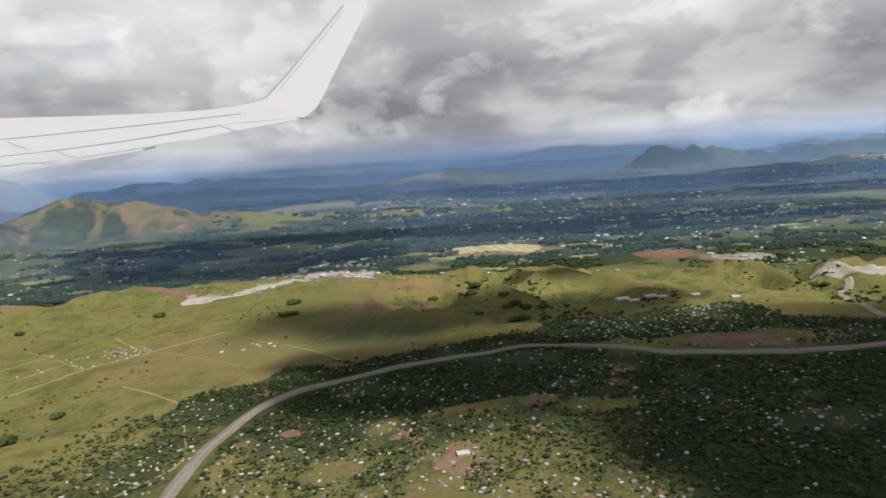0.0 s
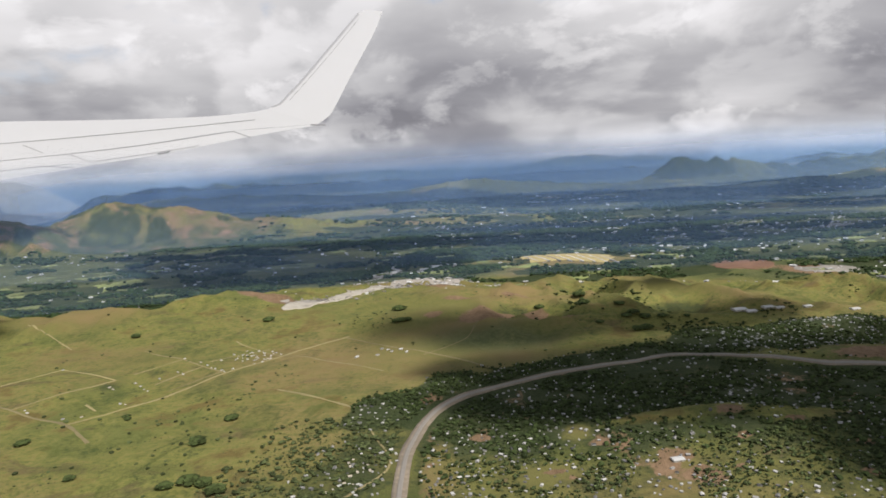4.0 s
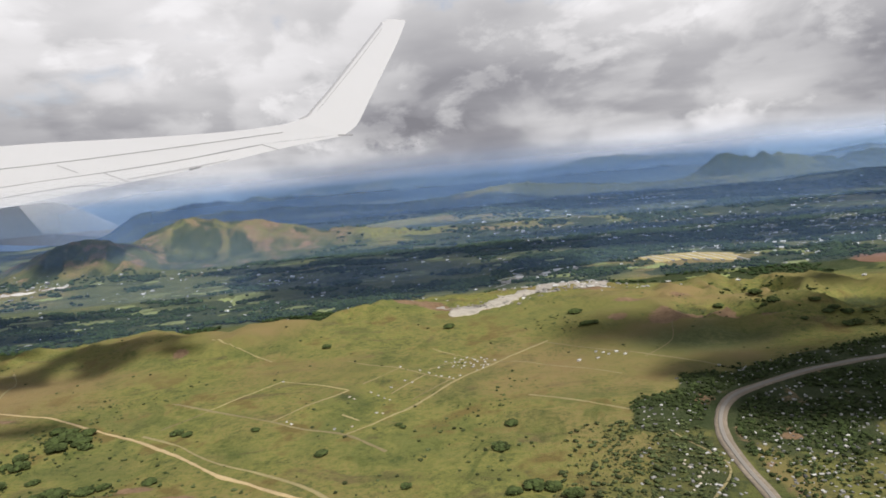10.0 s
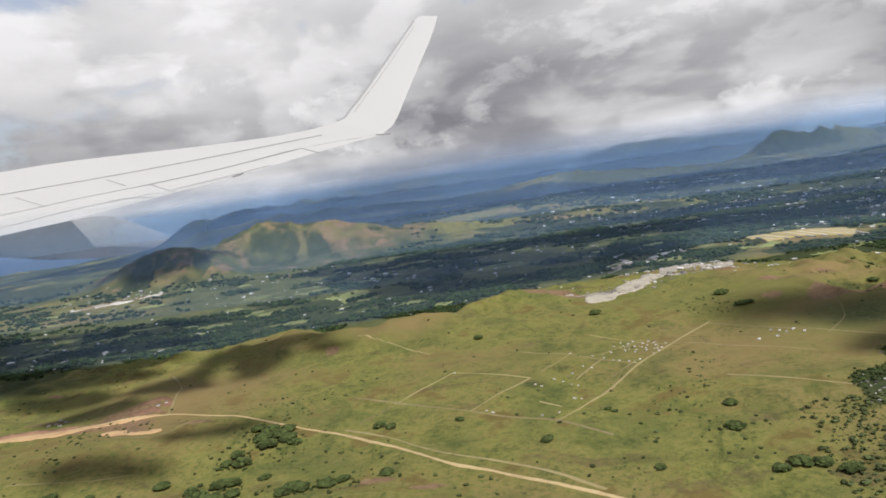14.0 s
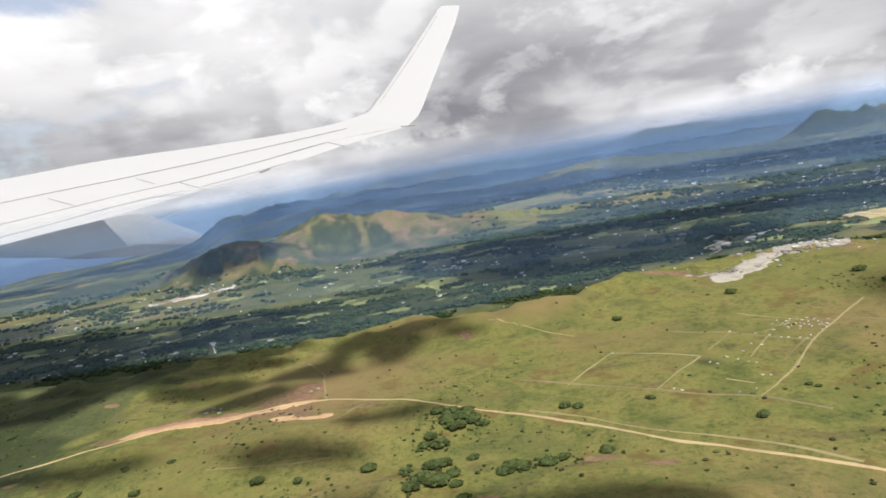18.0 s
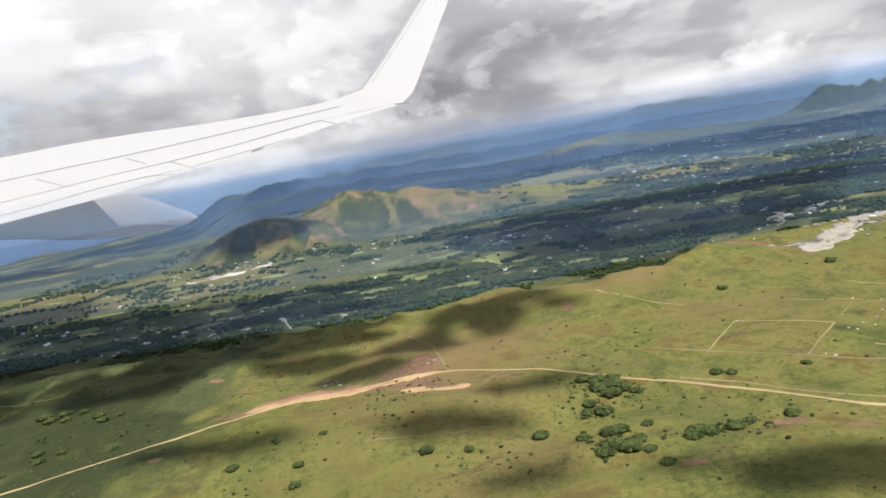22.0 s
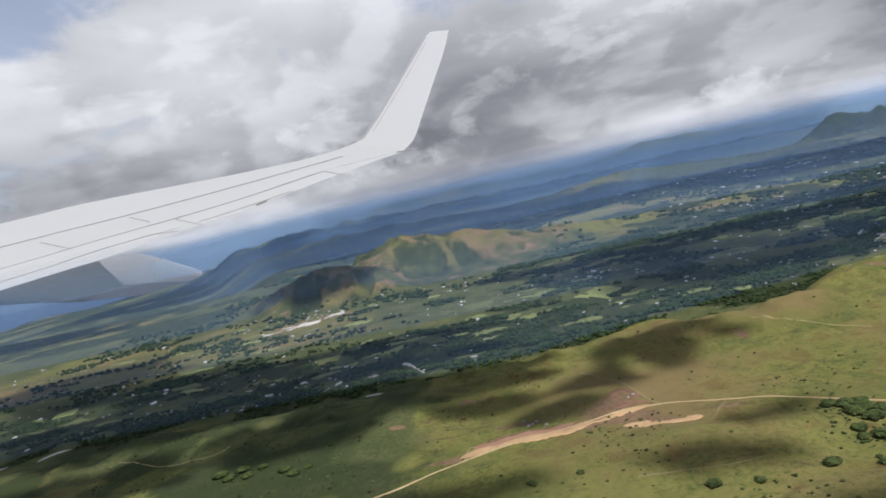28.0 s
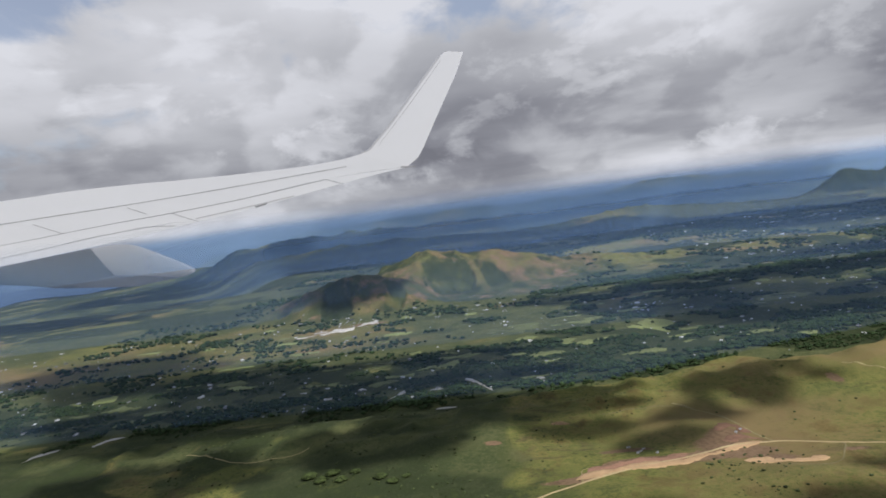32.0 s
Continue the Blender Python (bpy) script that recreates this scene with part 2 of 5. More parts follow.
scrub = g.ramp(tone, [(0.35, (0.022, 0.036, 0.012)), (0.5, (0.038, 0.050, 0.020)), (0.65, (0.075, 0.082, 0.036))])
soil = g.ramp(tone, [(0.40, (0.120, 0.080, 0.046)), (0.60, (0.240, 0.160, 0.096))])
edge = g.math("SUBTRACT", g.math("ADD", n_mid, n_fine), 1.0)
wood = g.ramp(g.math("ADD", cs.outputs[0], g.math("MULTIPLY", edge, 1.1)), [(0.32, 0.0), (0.68, 1.0)])
bare = g.ramp(g.math("ADD", cs.outputs[1], g.math("MULTIPLY", edge, 0.6)), [(0.48, 0.0), (0.64, 1.0)])
hay = g.ramp(g.math("ADD", cs.outputs[2], g.math("MULTIPLY", edge, 0.4)), [(0.3, 0.0), (0.7, 1.0)])
pasture = g.ramp(tone, [(0.38, (0.040, 0.058, 0.022)), (0.50, (0.080, 0.092, 0.036)), (0.62, (0.135, 0.135, 0.058))])
green = g.ramp(g.math("ADD", cov.outputs["Alpha"], g.math("MULTIPLY", edge, 0.3)), [(0.35, 0.0), (0.65, 1.0)])
col = g.mix(wood, g.mix(green, g.mix(hay, grass, dry), pasture), scrub)
col = g.mix(bare, col, soil)
gb = g.add("BsdfPrincipled", {"Base Color": col, "Roughness": 0.95, "Specular IOR Level": 0.1, "Normal": g.add("Bump", {"Height": tone, "Strength": 0.8, "Distance": 1.6})})
g.add("OutputMaterial", {0: gb})

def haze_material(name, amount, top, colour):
    """Thin blue distance haze, painted on a see-through sheet; it thins out upwards."""
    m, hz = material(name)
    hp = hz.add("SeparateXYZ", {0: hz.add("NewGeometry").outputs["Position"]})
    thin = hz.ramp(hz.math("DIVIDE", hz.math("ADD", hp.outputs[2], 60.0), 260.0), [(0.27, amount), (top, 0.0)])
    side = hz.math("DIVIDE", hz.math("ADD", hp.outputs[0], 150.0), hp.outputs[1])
    # Far sheets are thinner on the left, to keep the wing fairing clear.
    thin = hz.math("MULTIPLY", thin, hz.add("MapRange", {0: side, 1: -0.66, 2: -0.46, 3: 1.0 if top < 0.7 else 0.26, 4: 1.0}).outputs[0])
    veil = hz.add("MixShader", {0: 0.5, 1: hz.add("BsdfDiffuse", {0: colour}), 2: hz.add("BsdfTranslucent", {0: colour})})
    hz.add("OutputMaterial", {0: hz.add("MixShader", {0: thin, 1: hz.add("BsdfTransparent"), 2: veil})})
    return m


M_CLOUD, cl = material("shade_cloud_white")
cl.add("OutputMaterial", {0: cl.add("MixShader", {0: 0.48, 1: cl.add("BsdfTransparent"), 2: cl.add("BsdfDiffuse", {0: (0.85, 0.85, 0.86)})})})


# ---- building helpers ----
def part(name, bm, mat, parent=None, label="", smooth=False):
    """Links a bmesh as one mesh object, under a thing or a part."""
    me = bpy.data.meshes.new(name)
    bm.normal_update()
    bm.to_mesh(me)
    bm.free()
    me.materials.append(mat)
    if smooth:
        me.polygons.foreach_set("use_smooth", [True] * len(me.polygons))
    ob = new(name, me)
    if parent:
        ob.parent = parent
    return tagged(ob, label)


def raw(name, verts, faces, mat, parent=None, smooth=False):
    """One mesh from numpy arrays of vertices and of equal-sided faces."""
    me = bpy.data.meshes.new(name)
    k = faces.shape[1]
    me.vertices.add(len(verts))
    me.vertices.foreach_set("co", np.asarray(verts, np.float32).ravel())
    me.loops.add(faces.size)
    me.loops.foreach_set("vertex_index", faces.astype(np.int32).ravel())
    me.polygons.add(len(faces))
    me.polygons.foreach_set("loop_start", np.arange(0, faces.size, k, dtype=np.int32))
    me.polygons.foreach_set("use_smooth", np.full(len(faces), smooth))
    me.update(calc_edges=True)
    me.materials.append(mat)
    ob = new(name, me)
    if parent:
        ob.parent = parent
    return ob


def smoothstep(a, b, x):
    t = np.clip((x - a) / (b - a), 0, 1)
    return t * t * (3 - 2 * t)


def lattice(seed):
    return np.random.RandomState(seed).rand(256, 256)


LATTICES = [lattice(k) for k in range(6)]


def vnoise(x, y, size, k=0):
    """Smooth value noise in -1..1 with features of that size."""
    u, v = np.asarray(x) / size + 1000.5, np.asarray(y) / size + 1000.5
    i, j = np.floor(u).astype(int), np.floor(v).astype(int)
    a, b = u - i, v - j
    a, b = a * a * (3 - 2 * a), b * b * (3 - 2 * b)
    t = LATTICES[k]
    i0, i1, j0, j1 = i % 256, (i + 1) % 256, j % 256, (j + 1) % 256
    return 2 * ((t[i0, j0] * (1 - a) + t[i1, j0] * a) * (1 - b) + (t[i0, j1] * (1 - a) + t[i1, j1] * a) * b) - 1


def fbm(x, y, size, octaves=4, k=0, gain=0.5):
    s, amp = 0.0, 1.0
    for o in range(octaves):
        s = s + amp * vnoise(x, y, size / 2 ** o, (k + o) % 6)
        amp *= gain
    return s


def ridged(x, y, size, octaves=4, k=0):
    s, amp = 0.0, 1.0
    for o in range(octaves):
        s = s + amp * (1 - np.abs(vnoise(x, y, size / 2 ** o, (k + o) % 6)) * 2)
        amp *= 0.5
    return s


def bump(x, y, cx, cy, rx, ry, turn=0.0):
    c, s = math.cos(radians(turn)), math.sin(radians(turn))
    u, v = ((x - cx) * c + (y - cy) * s) / rx, (-(x - cx) * s + (y - cy) * c) / ry
    return np.exp(-(u * u + v * v))


EDGE_X = [-800, -640, -520, -420, -340, -300, -250, -200, -150, -90, 0, 100, 200, 320, 600]
EDGE_Y = [392, 391, 390, 398, 412, 385, 405, 462, 482, 486, 470, 440, 405, 405, 425]
KNOLLS = [
    (-300, 372, 40, 22, 6), (-345, 385, 45, 28, 6), (-215, 425, 32, 30, 8), (-262, 385, 30, 22, 5), (-420, 378, 50, 25, 5), (-60, 408, 26, 22, 4),
    (-20, 425, 34, 26, 6), (10, 440, 20, 16, 3), (52, 418, 24, 26, 5.5), (85, 402, 20, 24, 4.5), (120, 398, 26, 24, 6), (158, 388, 22, 22, 5),
    (200, 374, 34, 24, 8), (245, 350, 40, 24, 6), (70, 366, 30, 14, 3), (-30, 384, 24, 10, 3), (20, 388, 22, 12, 4), (-45, 360, 30, 22, 4),
    (20, 350, 30, 20, 4),
]
KNOLLS += [
    (95, 250, 45, 14, 4), (12, 199, 24, 7, 3), (130, 300, 40, 20, 4), (-520, 330, 60, 30, 4), (-600, 365, 70, 26, 6), (-450, 310, 35, 18, -3),
    (-345, 235, 30, 16, 3), (-385, 240, 22, 14, 4), (-290, 150, 40, 30, 4), (-420, 215, 40, 20, 4), (-235, 158, 26, 14, 4), (-262, 176, 22, 8, 2.5),
    (-350, 262, 20, 8, 2), (-330, 185, 24, 10, 2.5), (-455, 240, 26, 10, 3), (-400, 310, 22, 14, 3), (-500, 215, 30, 14, 4),
]
PEAKS = [
    (-572, 1030, 48, 90, 34, 0), (-500, 1040, 80, 70, 42, 0), (-415, 1040, 90, 60, 25, 0), (-300, 1050, 110, 60, 17, 0), (-640, 1045, 56, 70, 44, 0),
    (-655, 900, 62, 64, 36, 0), (-722, 905, 60, 58, 24, 0), (-606, 885, 36, 40, 12, 0), (-790, 940, 70, 60, 12, 0), (-190, 1300, 170, 90, 22, 0),
    (-90, 1100, 140, 60, 8, 0), (890, 1650, 190, 100, 11, 0), (1150, 1700, 260, 110, 14, 0), (760, 2190, 120, 130, 56, 0), (850, 2200, 110, 130, 34, 0),
]
PEAKS += [
    (690, 2200, 120, 120, 26, 0), (950, 2250, 200, 140, 22, 0), (1180, 2300, 220, 170, 42, 0), (1500, 2300, 300, 170, 44, 0), (70, 2250, 200, 160, 36, 0),
    (-150, 2300, 180, 150, 16, 0), (360, 2500, 240, 160, 22, 0), (-700, 2300, 240, 150, 22, 0), (-1000, 2400, 260, 160, 22, 0),
    (-1450, 2900, 380, 200, 52, 0), (-1000, 3050, 340, 220, 34, 0), (-500, 3200, 330, 220, 24, 0), (-1300, 1700, 260, 120, 16, 0),
    (-1700, 2100, 400, 160, 18, 0), (-2300, 2900, 600, 240, 14, 0),
]
PEAKS += [
    (400, 3500, 500, 240, 30, 0), (1900, 3000, 500, 260, 50, 0),
]

PIT = [(-166, 432), (-145, 424), (-128, 440), (-110, 462), (-88, 456)]


def ravine(x, y):
    """Where gullies run down the mountain's flank."""
    return smoothstep(0.72, 0.10, ridged(x * 0.95 + 0.22 * y, y * 0.38, 38, 4, 0))


def height(x, y):
    """The ground's height: a grass plateau, the valley behind it and the mountains."""
    x, y = np.asarray(x, float), np.asarray(y, float)
    away = np.full(np.broadcast(x, y).shape, 99.0)
    rim = np.interp(x, EDGE_X, EDGE_Y) + 9 * vnoise(x, y * 0, 42, 2)
    top = 8.2 - 5.0 * smoothstep(-420, -700, x) + 4.0 * smoothstep(-60, 60, x) * smoothstep(330, 200, y) - 4.0 * smoothstep(-70, 0, x) * smoothstep(330, 420, y)
    on = smoothstep(rim + 26, rim - 14, y)
    z = on * top - (1 - on) * 0.018 * np.clip(y - 470, 0, 2000)
    for cx, cy, rx, ry, h in KNOLLS:
        z = z + h * bump(x, y, cx, cy, rx, ry)
    z = z + (1.3 * fbm(x, y, 70, 4, 1) + 0.35 * fbm(x, y, 18, 2, 3)) * smoothstep(150, 260, y + 60) * (0.35 + 0.65 * on)
    gully = ridged(x, y, 26, 3, 2)
    z = z + on * smoothstep(rim - 90, rim - 10, y) * (gully - 0.8) * 2.4 * (0.35 + 0.65 * smoothstep(20, 60, np.hypot(x + 125, (y - 445) * 0.8)))
    z = z + on * smoothstep(-75, -20, x) * smoothstep(300, 350, y) * (ridged(x, y * 0.8, 44, 4, 5) - 0.7) * 6.6
    for (ax, ay), (bx, by) in zip(PIT, PIT[1:]):
        s = np.clip(((x - ax) * (bx - ax) + (y - ay) * (by - ay)) / ((bx - ax) ** 2 + (by - ay) ** 2), 0, 1)
        away = np.minimum(away, np.hypot(x - ax - s * (bx - ax), y - ay - s * (by - ay)))
    z = z - 1.6 * smoothstep(13, 7, away + 4 * vnoise(x, y, 9, 3))
    z = z + 4.0 * bump(x, y, 40, 580, 60, 50) + 3.0 * bump(x, y, 170, 500, 60, 45)
    hills = sum(h * bump(x, y, cx, cy, rx, ry, a) for cx, cy, rx, ry, h, a in PEAKS)
    far = smoothstep(800, 1400, y)
    rough = 1 + 0.12 * (ridged(x * 0.8 + 0.3 * y, y * 0.8, 40, 4, 0) - 0.75) * (1 - far) + far * (0.34 * (ridged(x, y, 330, 5, 4) - 0.7) + 0.30 * (ridged(x, y, 120, 4, 2) - 0.75))
    z = z - (1 - far) * smoothstep(3, 13, hills) * (1 - 0.75 * smoothstep(26, 44, hills)) * (8.0 * ravine(x, y) + 2.2 * (0.8 - ridged(x, y, 15, 3, 3)))
    z = z + hills * rough
    z = z + far * 7 * fbm(x, y, 380, 4, 5) - 60 * smoothstep(-1100, -3000, x) * smoothstep(1500, 3000, y)
    z = z - 75 * smoothstep(0, 260, -(x + 140 + 0.475 * y)) * smoothstep(1250, 1900, y)
    last = smoothstep(2700, 4100, y)
    return z + last * (np.interp(x, [-4200, -2800, -1800, -1000, -300, 400, 1000, 1900, 2800], [-110, -70, -10, 30, 24, 34, 60, 24, 10]) + 32 * (ridged(x, y, 800, 6, 1) - 0.65))


def land(x, y):
    return float(height(x, y))


def spline(points, step):
    """A smooth line through points of the plan, every step metres."""
    p = np.array(points, float)
    p = np.vstack([2 * p[0] - p[1], p, 2 * p[-1] - p[-2]])
    out = []
    for k in range(1, len(p) - 2):
        m = max(2, int(np.linalg.norm(p[k + 1] - p[k]) / step))
        for t in np.arange(m) / m:
            a, b, c, e = p[k - 1], p[k], p[k + 1], p[k + 2]
            out.append(0.5 * (2 * b + (c - a) * t + (2 * a - 5 * b + 4 * c - e) * t * t + (3 * b - a - 3 * c + e) * t ** 3))
    return np.array(out + [p[-2]])


def ribbon(name, points, width, mat, lift=0.12, wobble=0.0, seed=0, across=5, thick=0.3, taper=False):
    """A road that follows the ground, with edges turned down into it."""
    c = spline(points, 1.5)
    t = np.gradient(c, axis=0)
    t /= np.linalg.norm(t, axis=1)[:, None] + 1e-9
    side = np.stack([-t[:, 1], t[:, 0]], 1)
    rs = np.random.RandomState(seed)
    wl = width * (0.5 + wobble * np.convolve(rs.randn(len(c) + 8), np.ones(9) / 3, "valid") * 0.5)
    wr = width * (0.5 + wobble * np.convolve(rs.randn(len(c) + 8), np.ones(9) / 3, "valid") * 0.5)
    if taper:
        s = np.linspace(0, 1, len(c))
        round_off = np.sqrt(np.clip(1 - (2 * s - 1) ** 4, 0.0004, 1))
        wl, wr = wl * round_off, wr * round_off
    us = np.linspace(-1, 1, across)
    rows = []
    for u in [-1.02, *us, 1.02]:
        q = c + side * (np.where(u < 0, wl, wr) * u)[:, None]
        z = height(q[:, 0], q[:, 1]) + (lift if abs(u) <= 1 else -thick)
        rows.append(np.column_stack([q, z]))
    v = np.stack(rows, 1)
    n, m = v.shape[:2]
    i = np.arange((n - 1) * (m - 1))
    a = (i // (m - 1)) * m + i % (m - 1)
    return raw(name, v.reshape(-1, 3), np.column_stack([a, a + m, a + m + 1, a + 1]), mat, smooth=True)


# ---- ground ----
def grown(a, b, step, rate):
    out = [a]
    while abs(out[-1] - a) < abs(b - a):
        out.append(out[-1] + math.copysign(step, b - a))
        step *= rate
    return out[1:]


gx = np.array(grown(-1500, -7000, 9, 1.06)[::-1] + list(np.arange(-1500, -760, 8.0)) + list(np.arange(-760, 400, 2.2)) + list(np.arange(400, 1200, 8.0)) + grown(1200, 7000, 9, 1.06))
gy = np.array(grown(70, -1500, 3, 1.15)[::-1] + list(np.arange(70, 560, 2.0)) + list(np.arange(560, 1150, 4.0)) + grown(1150, 5400, 5, 1.025))
GX, GY = np.meshgrid(gx, gy)
GZ = height(GX, GY)
def town_mask(x, y):
    """Where the tree-shaded township lies, beside and beyond the highway."""
    hx = np.interp(y, [60, 160, 190, 217, 234, 247, 254], [-70, -76, -74, -69, -58, -40, -15])
    beyond = np.interp(x, [-60, -20, 30, 48, 125, 142, 180, 300, 700], [260, 270, 280, 306, 312, 286, 276, 300, 330])
    west = smoothstep(hx - 34, hx - 22, x + 8 * vnoise(x, y, 20, 1)) * smoothstep(215, 195, y + 6 * vnoise(x, y, 16, 4))
    east = smoothstep(hx - 2, hx + 4, x) * smoothstep(beyond + 6, beyond - 6, y + 8 * vnoise(x, y, 30, 0))
    hill = bump(x, y, 100, 252, 48, 16) + bump(x, y, 10, 199, 24, 5) + bump(x, y, 46, 193, 12, 4)
    outer = np.interp(x, [-100, -97, -84, -68, -36, -14, 20, 40], [212, 223, 237, 257, 267, 281, 286, 290])
    belt = smoothstep(outer + 5, outer - 5, y + 7 * vnoise(x, y, 14, 2)) * smoothstep(-106, -94, x) * smoothstep(40, 20, x) * smoothstep(198, 212, y)
    return np.clip(np.maximum(np.maximum(west * 0.6, east), belt) - 1.3 * hill, 0, 1)


def gardens(x, y):
    """Open sunny gardens at the township's near edge."""
    return smoothstep(208, 172, y + 8 * vnoise(x, y, 22, 5)) * smoothstep(80, 20, x) * smoothstep(-80, -55, x)



def valley_mask(x, y):
    rim = np.interp(x, EDGE_X, EDGE_Y)
    inside = smoothstep(rim + 6, rim + 24, y) * smoothstep(1000, 820, y + 0.10 * (x + 300) + 90 * smoothstep(-350, -500, x) + 40 * vnoise(x, y, 130, 3))
    patches = smoothstep(-0.30 - 0.12 * smoothstep(-520, -400, x), 0.02 - 0.1 * smoothstep(-520, -400, x), fbm(x * 0.7, y, 34, 4, 2) + 0.3 * vnoise(x * 0.5, y, 150, 1))
    band = np.interp(x, [-900, -821, -780, -730, -660, -586, -520, -433, -380, -300], [470, 490, 525, 545, 525, 490, 470, 452, 450, 470])
    deep = smoothstep(44, 20, np.abs(y - band) + 26 * vnoise(x * 0.6, y, 20, 4) + 12 * vnoise(x, y, 8, 2)) * smoothstep(-340, -420, x)
    open_land = smoothstep(-430, -640, x) * smoothstep(30, 90, y - band)
    slopes = np.maximum(bump(x, y, -530, 1000, 190, 120), bump(x, y, -680, 890, 110, 70))
    inside = inside * smoothstep(0.45, 0.15, slopes)
    return inside * np.maximum(patches * (1 - 0.72 * open_land), deep)


WOODS = np.maximum(town_mask(GX, GY) * (1 - 0.6 * gardens(GX, GY)), valley_mask(GX, GY))
mounts = smoothstep(820, 1000, GY) * smoothstep(-0.15, 0.25, fbm(GX * 0.6, GY, 120, 5, 1) + 0.15 * smoothstep(1000, 1900, GY))
plain = smoothstep(900, 1000, GY) * smoothstep(1900, 1500, GY)
mounts = np.maximum(mounts, 0.85 * plain * smoothstep(-0.2, 0.15, fbm(GX * 0.8, GY, 48, 4, 2)))
near_mt = np.maximum(bump(GX, GY, -530, 1000, 190, 120), bump(GX, GY, -680, 890, 110, 70))
WOODS = np.clip(np.maximum(WOODS, mounts) - 0.9 * near_mt * smoothstep(-0.3, 0.2, fbm(GX, GY, 60, 3, 4)), 0, 1)
combe = ravine(GX, GY)
flank = smoothstep(0.12, 0.35, near_mt)
WOODS = WOODS * (1 - flank) + flank * (0.34 + 0.34 * combe + 0.26 * fbm(GX, GY, 24, 4, 1))
thicket_mask = smoothstep(-40, -12, -np.abs(GX + 100 + 0.35 * (175 - GY))) * smoothstep(215, 195, GY)
plots = bump(GX, GY, -192, 285, 8, 7) + bump(GX, GY, -205, 268, 9, 6) + bump(GX, GY, -196, 258, 10, 5) + bump(GX, GY, -150, 185, 16, 6) + bump(GX, GY, -178, 188, 12, 6)
WOODS = np.clip(np.maximum(WOODS, 0.55 * plots + 0.35 * thicket_mask), 0, 1)
west_scrub = smoothstep(-420, -520, GX) * smoothstep(440, 400, GY) * (0.15 + 0.6 * smoothstep(-0.5, 0.3, fbm(GX, GY, 40, 5, 3)))
WOODS = np.maximum(WOODS, west_scrub)
BARE_SPOTS = [
    (-71, 359, 6, 7), (-46, 347, 16, 11), (-20, 354, 14, 12), (-5, 335, 12, 6), (-36, 362, 14, 7), (-56, 392, 14, 6), (-20, 398, 14, 6), (30, 384, 12, 6),
    (-180, 436, 20, 14), (-168, 420, 14, 8), (-150, 412, 14, 6), (-70, 442, 12, 6), (160, 505, 26, 26), (200, 472, 26, 18), (-312, 352, 5, 7),
    (24, 197, 5, 4), (40, 189, 4, 3), (-34, 174, 4, 2), (-53, 199, 5, 2), (-71, 230, 3, 4), (-392, 298, 9, 9), (-440, 271, 14, 6), (-489, 221, 4, 4),
]
BARE_SPOTS += [
    (-502, 313, 6, 3), (-466, 334, 6, 2.5), (-190, 440, 12, 8), (-295, 170, 6, 3), (-259, 191, 8, 3), (-242, 182, 7, 3), (108, 246, 32, 8),
    (60, 192, 4, 2), (-395, 275, 22, 7), (-430, 272, 24, 6), (-398, 288, 14, 7), (-440, 292, 18, 5), (-470, 262, 16, 4), (-384, 262, 12, 6),
    (-350, 262, 8, 3), (-640, 770, 30, 10),
]
BARE = sum(bump(GX, GY, *q) for q in BARE_SPOTS)
HAY = np.clip(0.25 + 0.5 * fbm(GX, GY, 120, 3, 5) + 0.15 * near_mt + 0.9 * bump(GX, GY, 40, 580, 50, 40) + 0.2 * smoothstep(340, 400, GY) * smoothstep(480, 430, GY) , 0, 1)
PASTURE = np.clip(smoothstep(10, 30, GY - np.interp(GX, EDGE_X, EDGE_Y)) * (0.8 + 0.4 * fbm(GX * 0.6, GY, 45, 3, 0)) * smoothstep(1150, 850, GY) - 1.2 * bump(GX, GY, 40, 580, 60, 44) - near_mt * 0.2, 0, 1)
PASTURE = np.maximum(PASTURE, 0.9 * smoothstep(850, 1200, GY) * (1 - 0.8 * near_mt) * smoothstep(-0.6, 0.4, fbm(GX, GY, 260, 3, 2)))
PASTURE = np.clip(PASTURE + 0.7 * bump(GX, GY, -40, 312, 56, 34), 0, 1)
BARE = BARE + 0.42 * gardens(GX, GY) * smoothstep(-0.1, 0.5, fbm(GX, GY, 7, 3, 3)) + 0.5 * town_mask(GX, GY) * smoothstep(0.25, 0.7, fbm(GX, GY, 8, 3, 1))
crest = ridged(GX, GY * 0.8, 44, 4, 5) - 0.7
HAY = np.clip(HAY + 0.5 * crest * smoothstep(-75, -20, GX) * smoothstep(300, 350, GY) * smoothstep(480, 440, GY), 0, 1)
WOODS = np.clip(WOODS + 0.55 * smoothstep(-0.25, -0.8, crest) * smoothstep(-75, -20, GX) * smoothstep(300, 350, GY) * smoothstep(480, 440, GY), 0, 1)
HAY = HAY * (1 - 0.75 * smoothstep(-410, -500, GX) * smoothstep(430, 400, GY))
PASTURE = np.maximum(PASTURE, 0.75 * smoothstep(-430, -520, GX) * smoothstep(430, 400, GY) * smoothstep(-0.5, 0.1, fbm(GX, GY, 55, 3, 1)))
HAY = np.maximum(HAY, 0.55 * gardens(GX, GY))
HAY = np.clip(HAY + flank * (0.6 - 0.9 * combe), 0, 1)
BARE = BARE + flank * (0.50 + 0.09 * fbm(GX, GY, 22, 3, 2)) * (1 - 0.35 * combe)
PASTURE = np.clip(PASTURE * (1 - 0.3 * flank) + 0.3 * flank, 0, 1)
uplands = smoothstep(-480, -680, GX) * smoothstep(570, 640, GY) * smoothstep(900, 760, GY)
HAY = np.clip(HAY + 0.4 * uplands, 0, 1)
PASTURE = PASTURE * (1 - 0.45 * uplands)
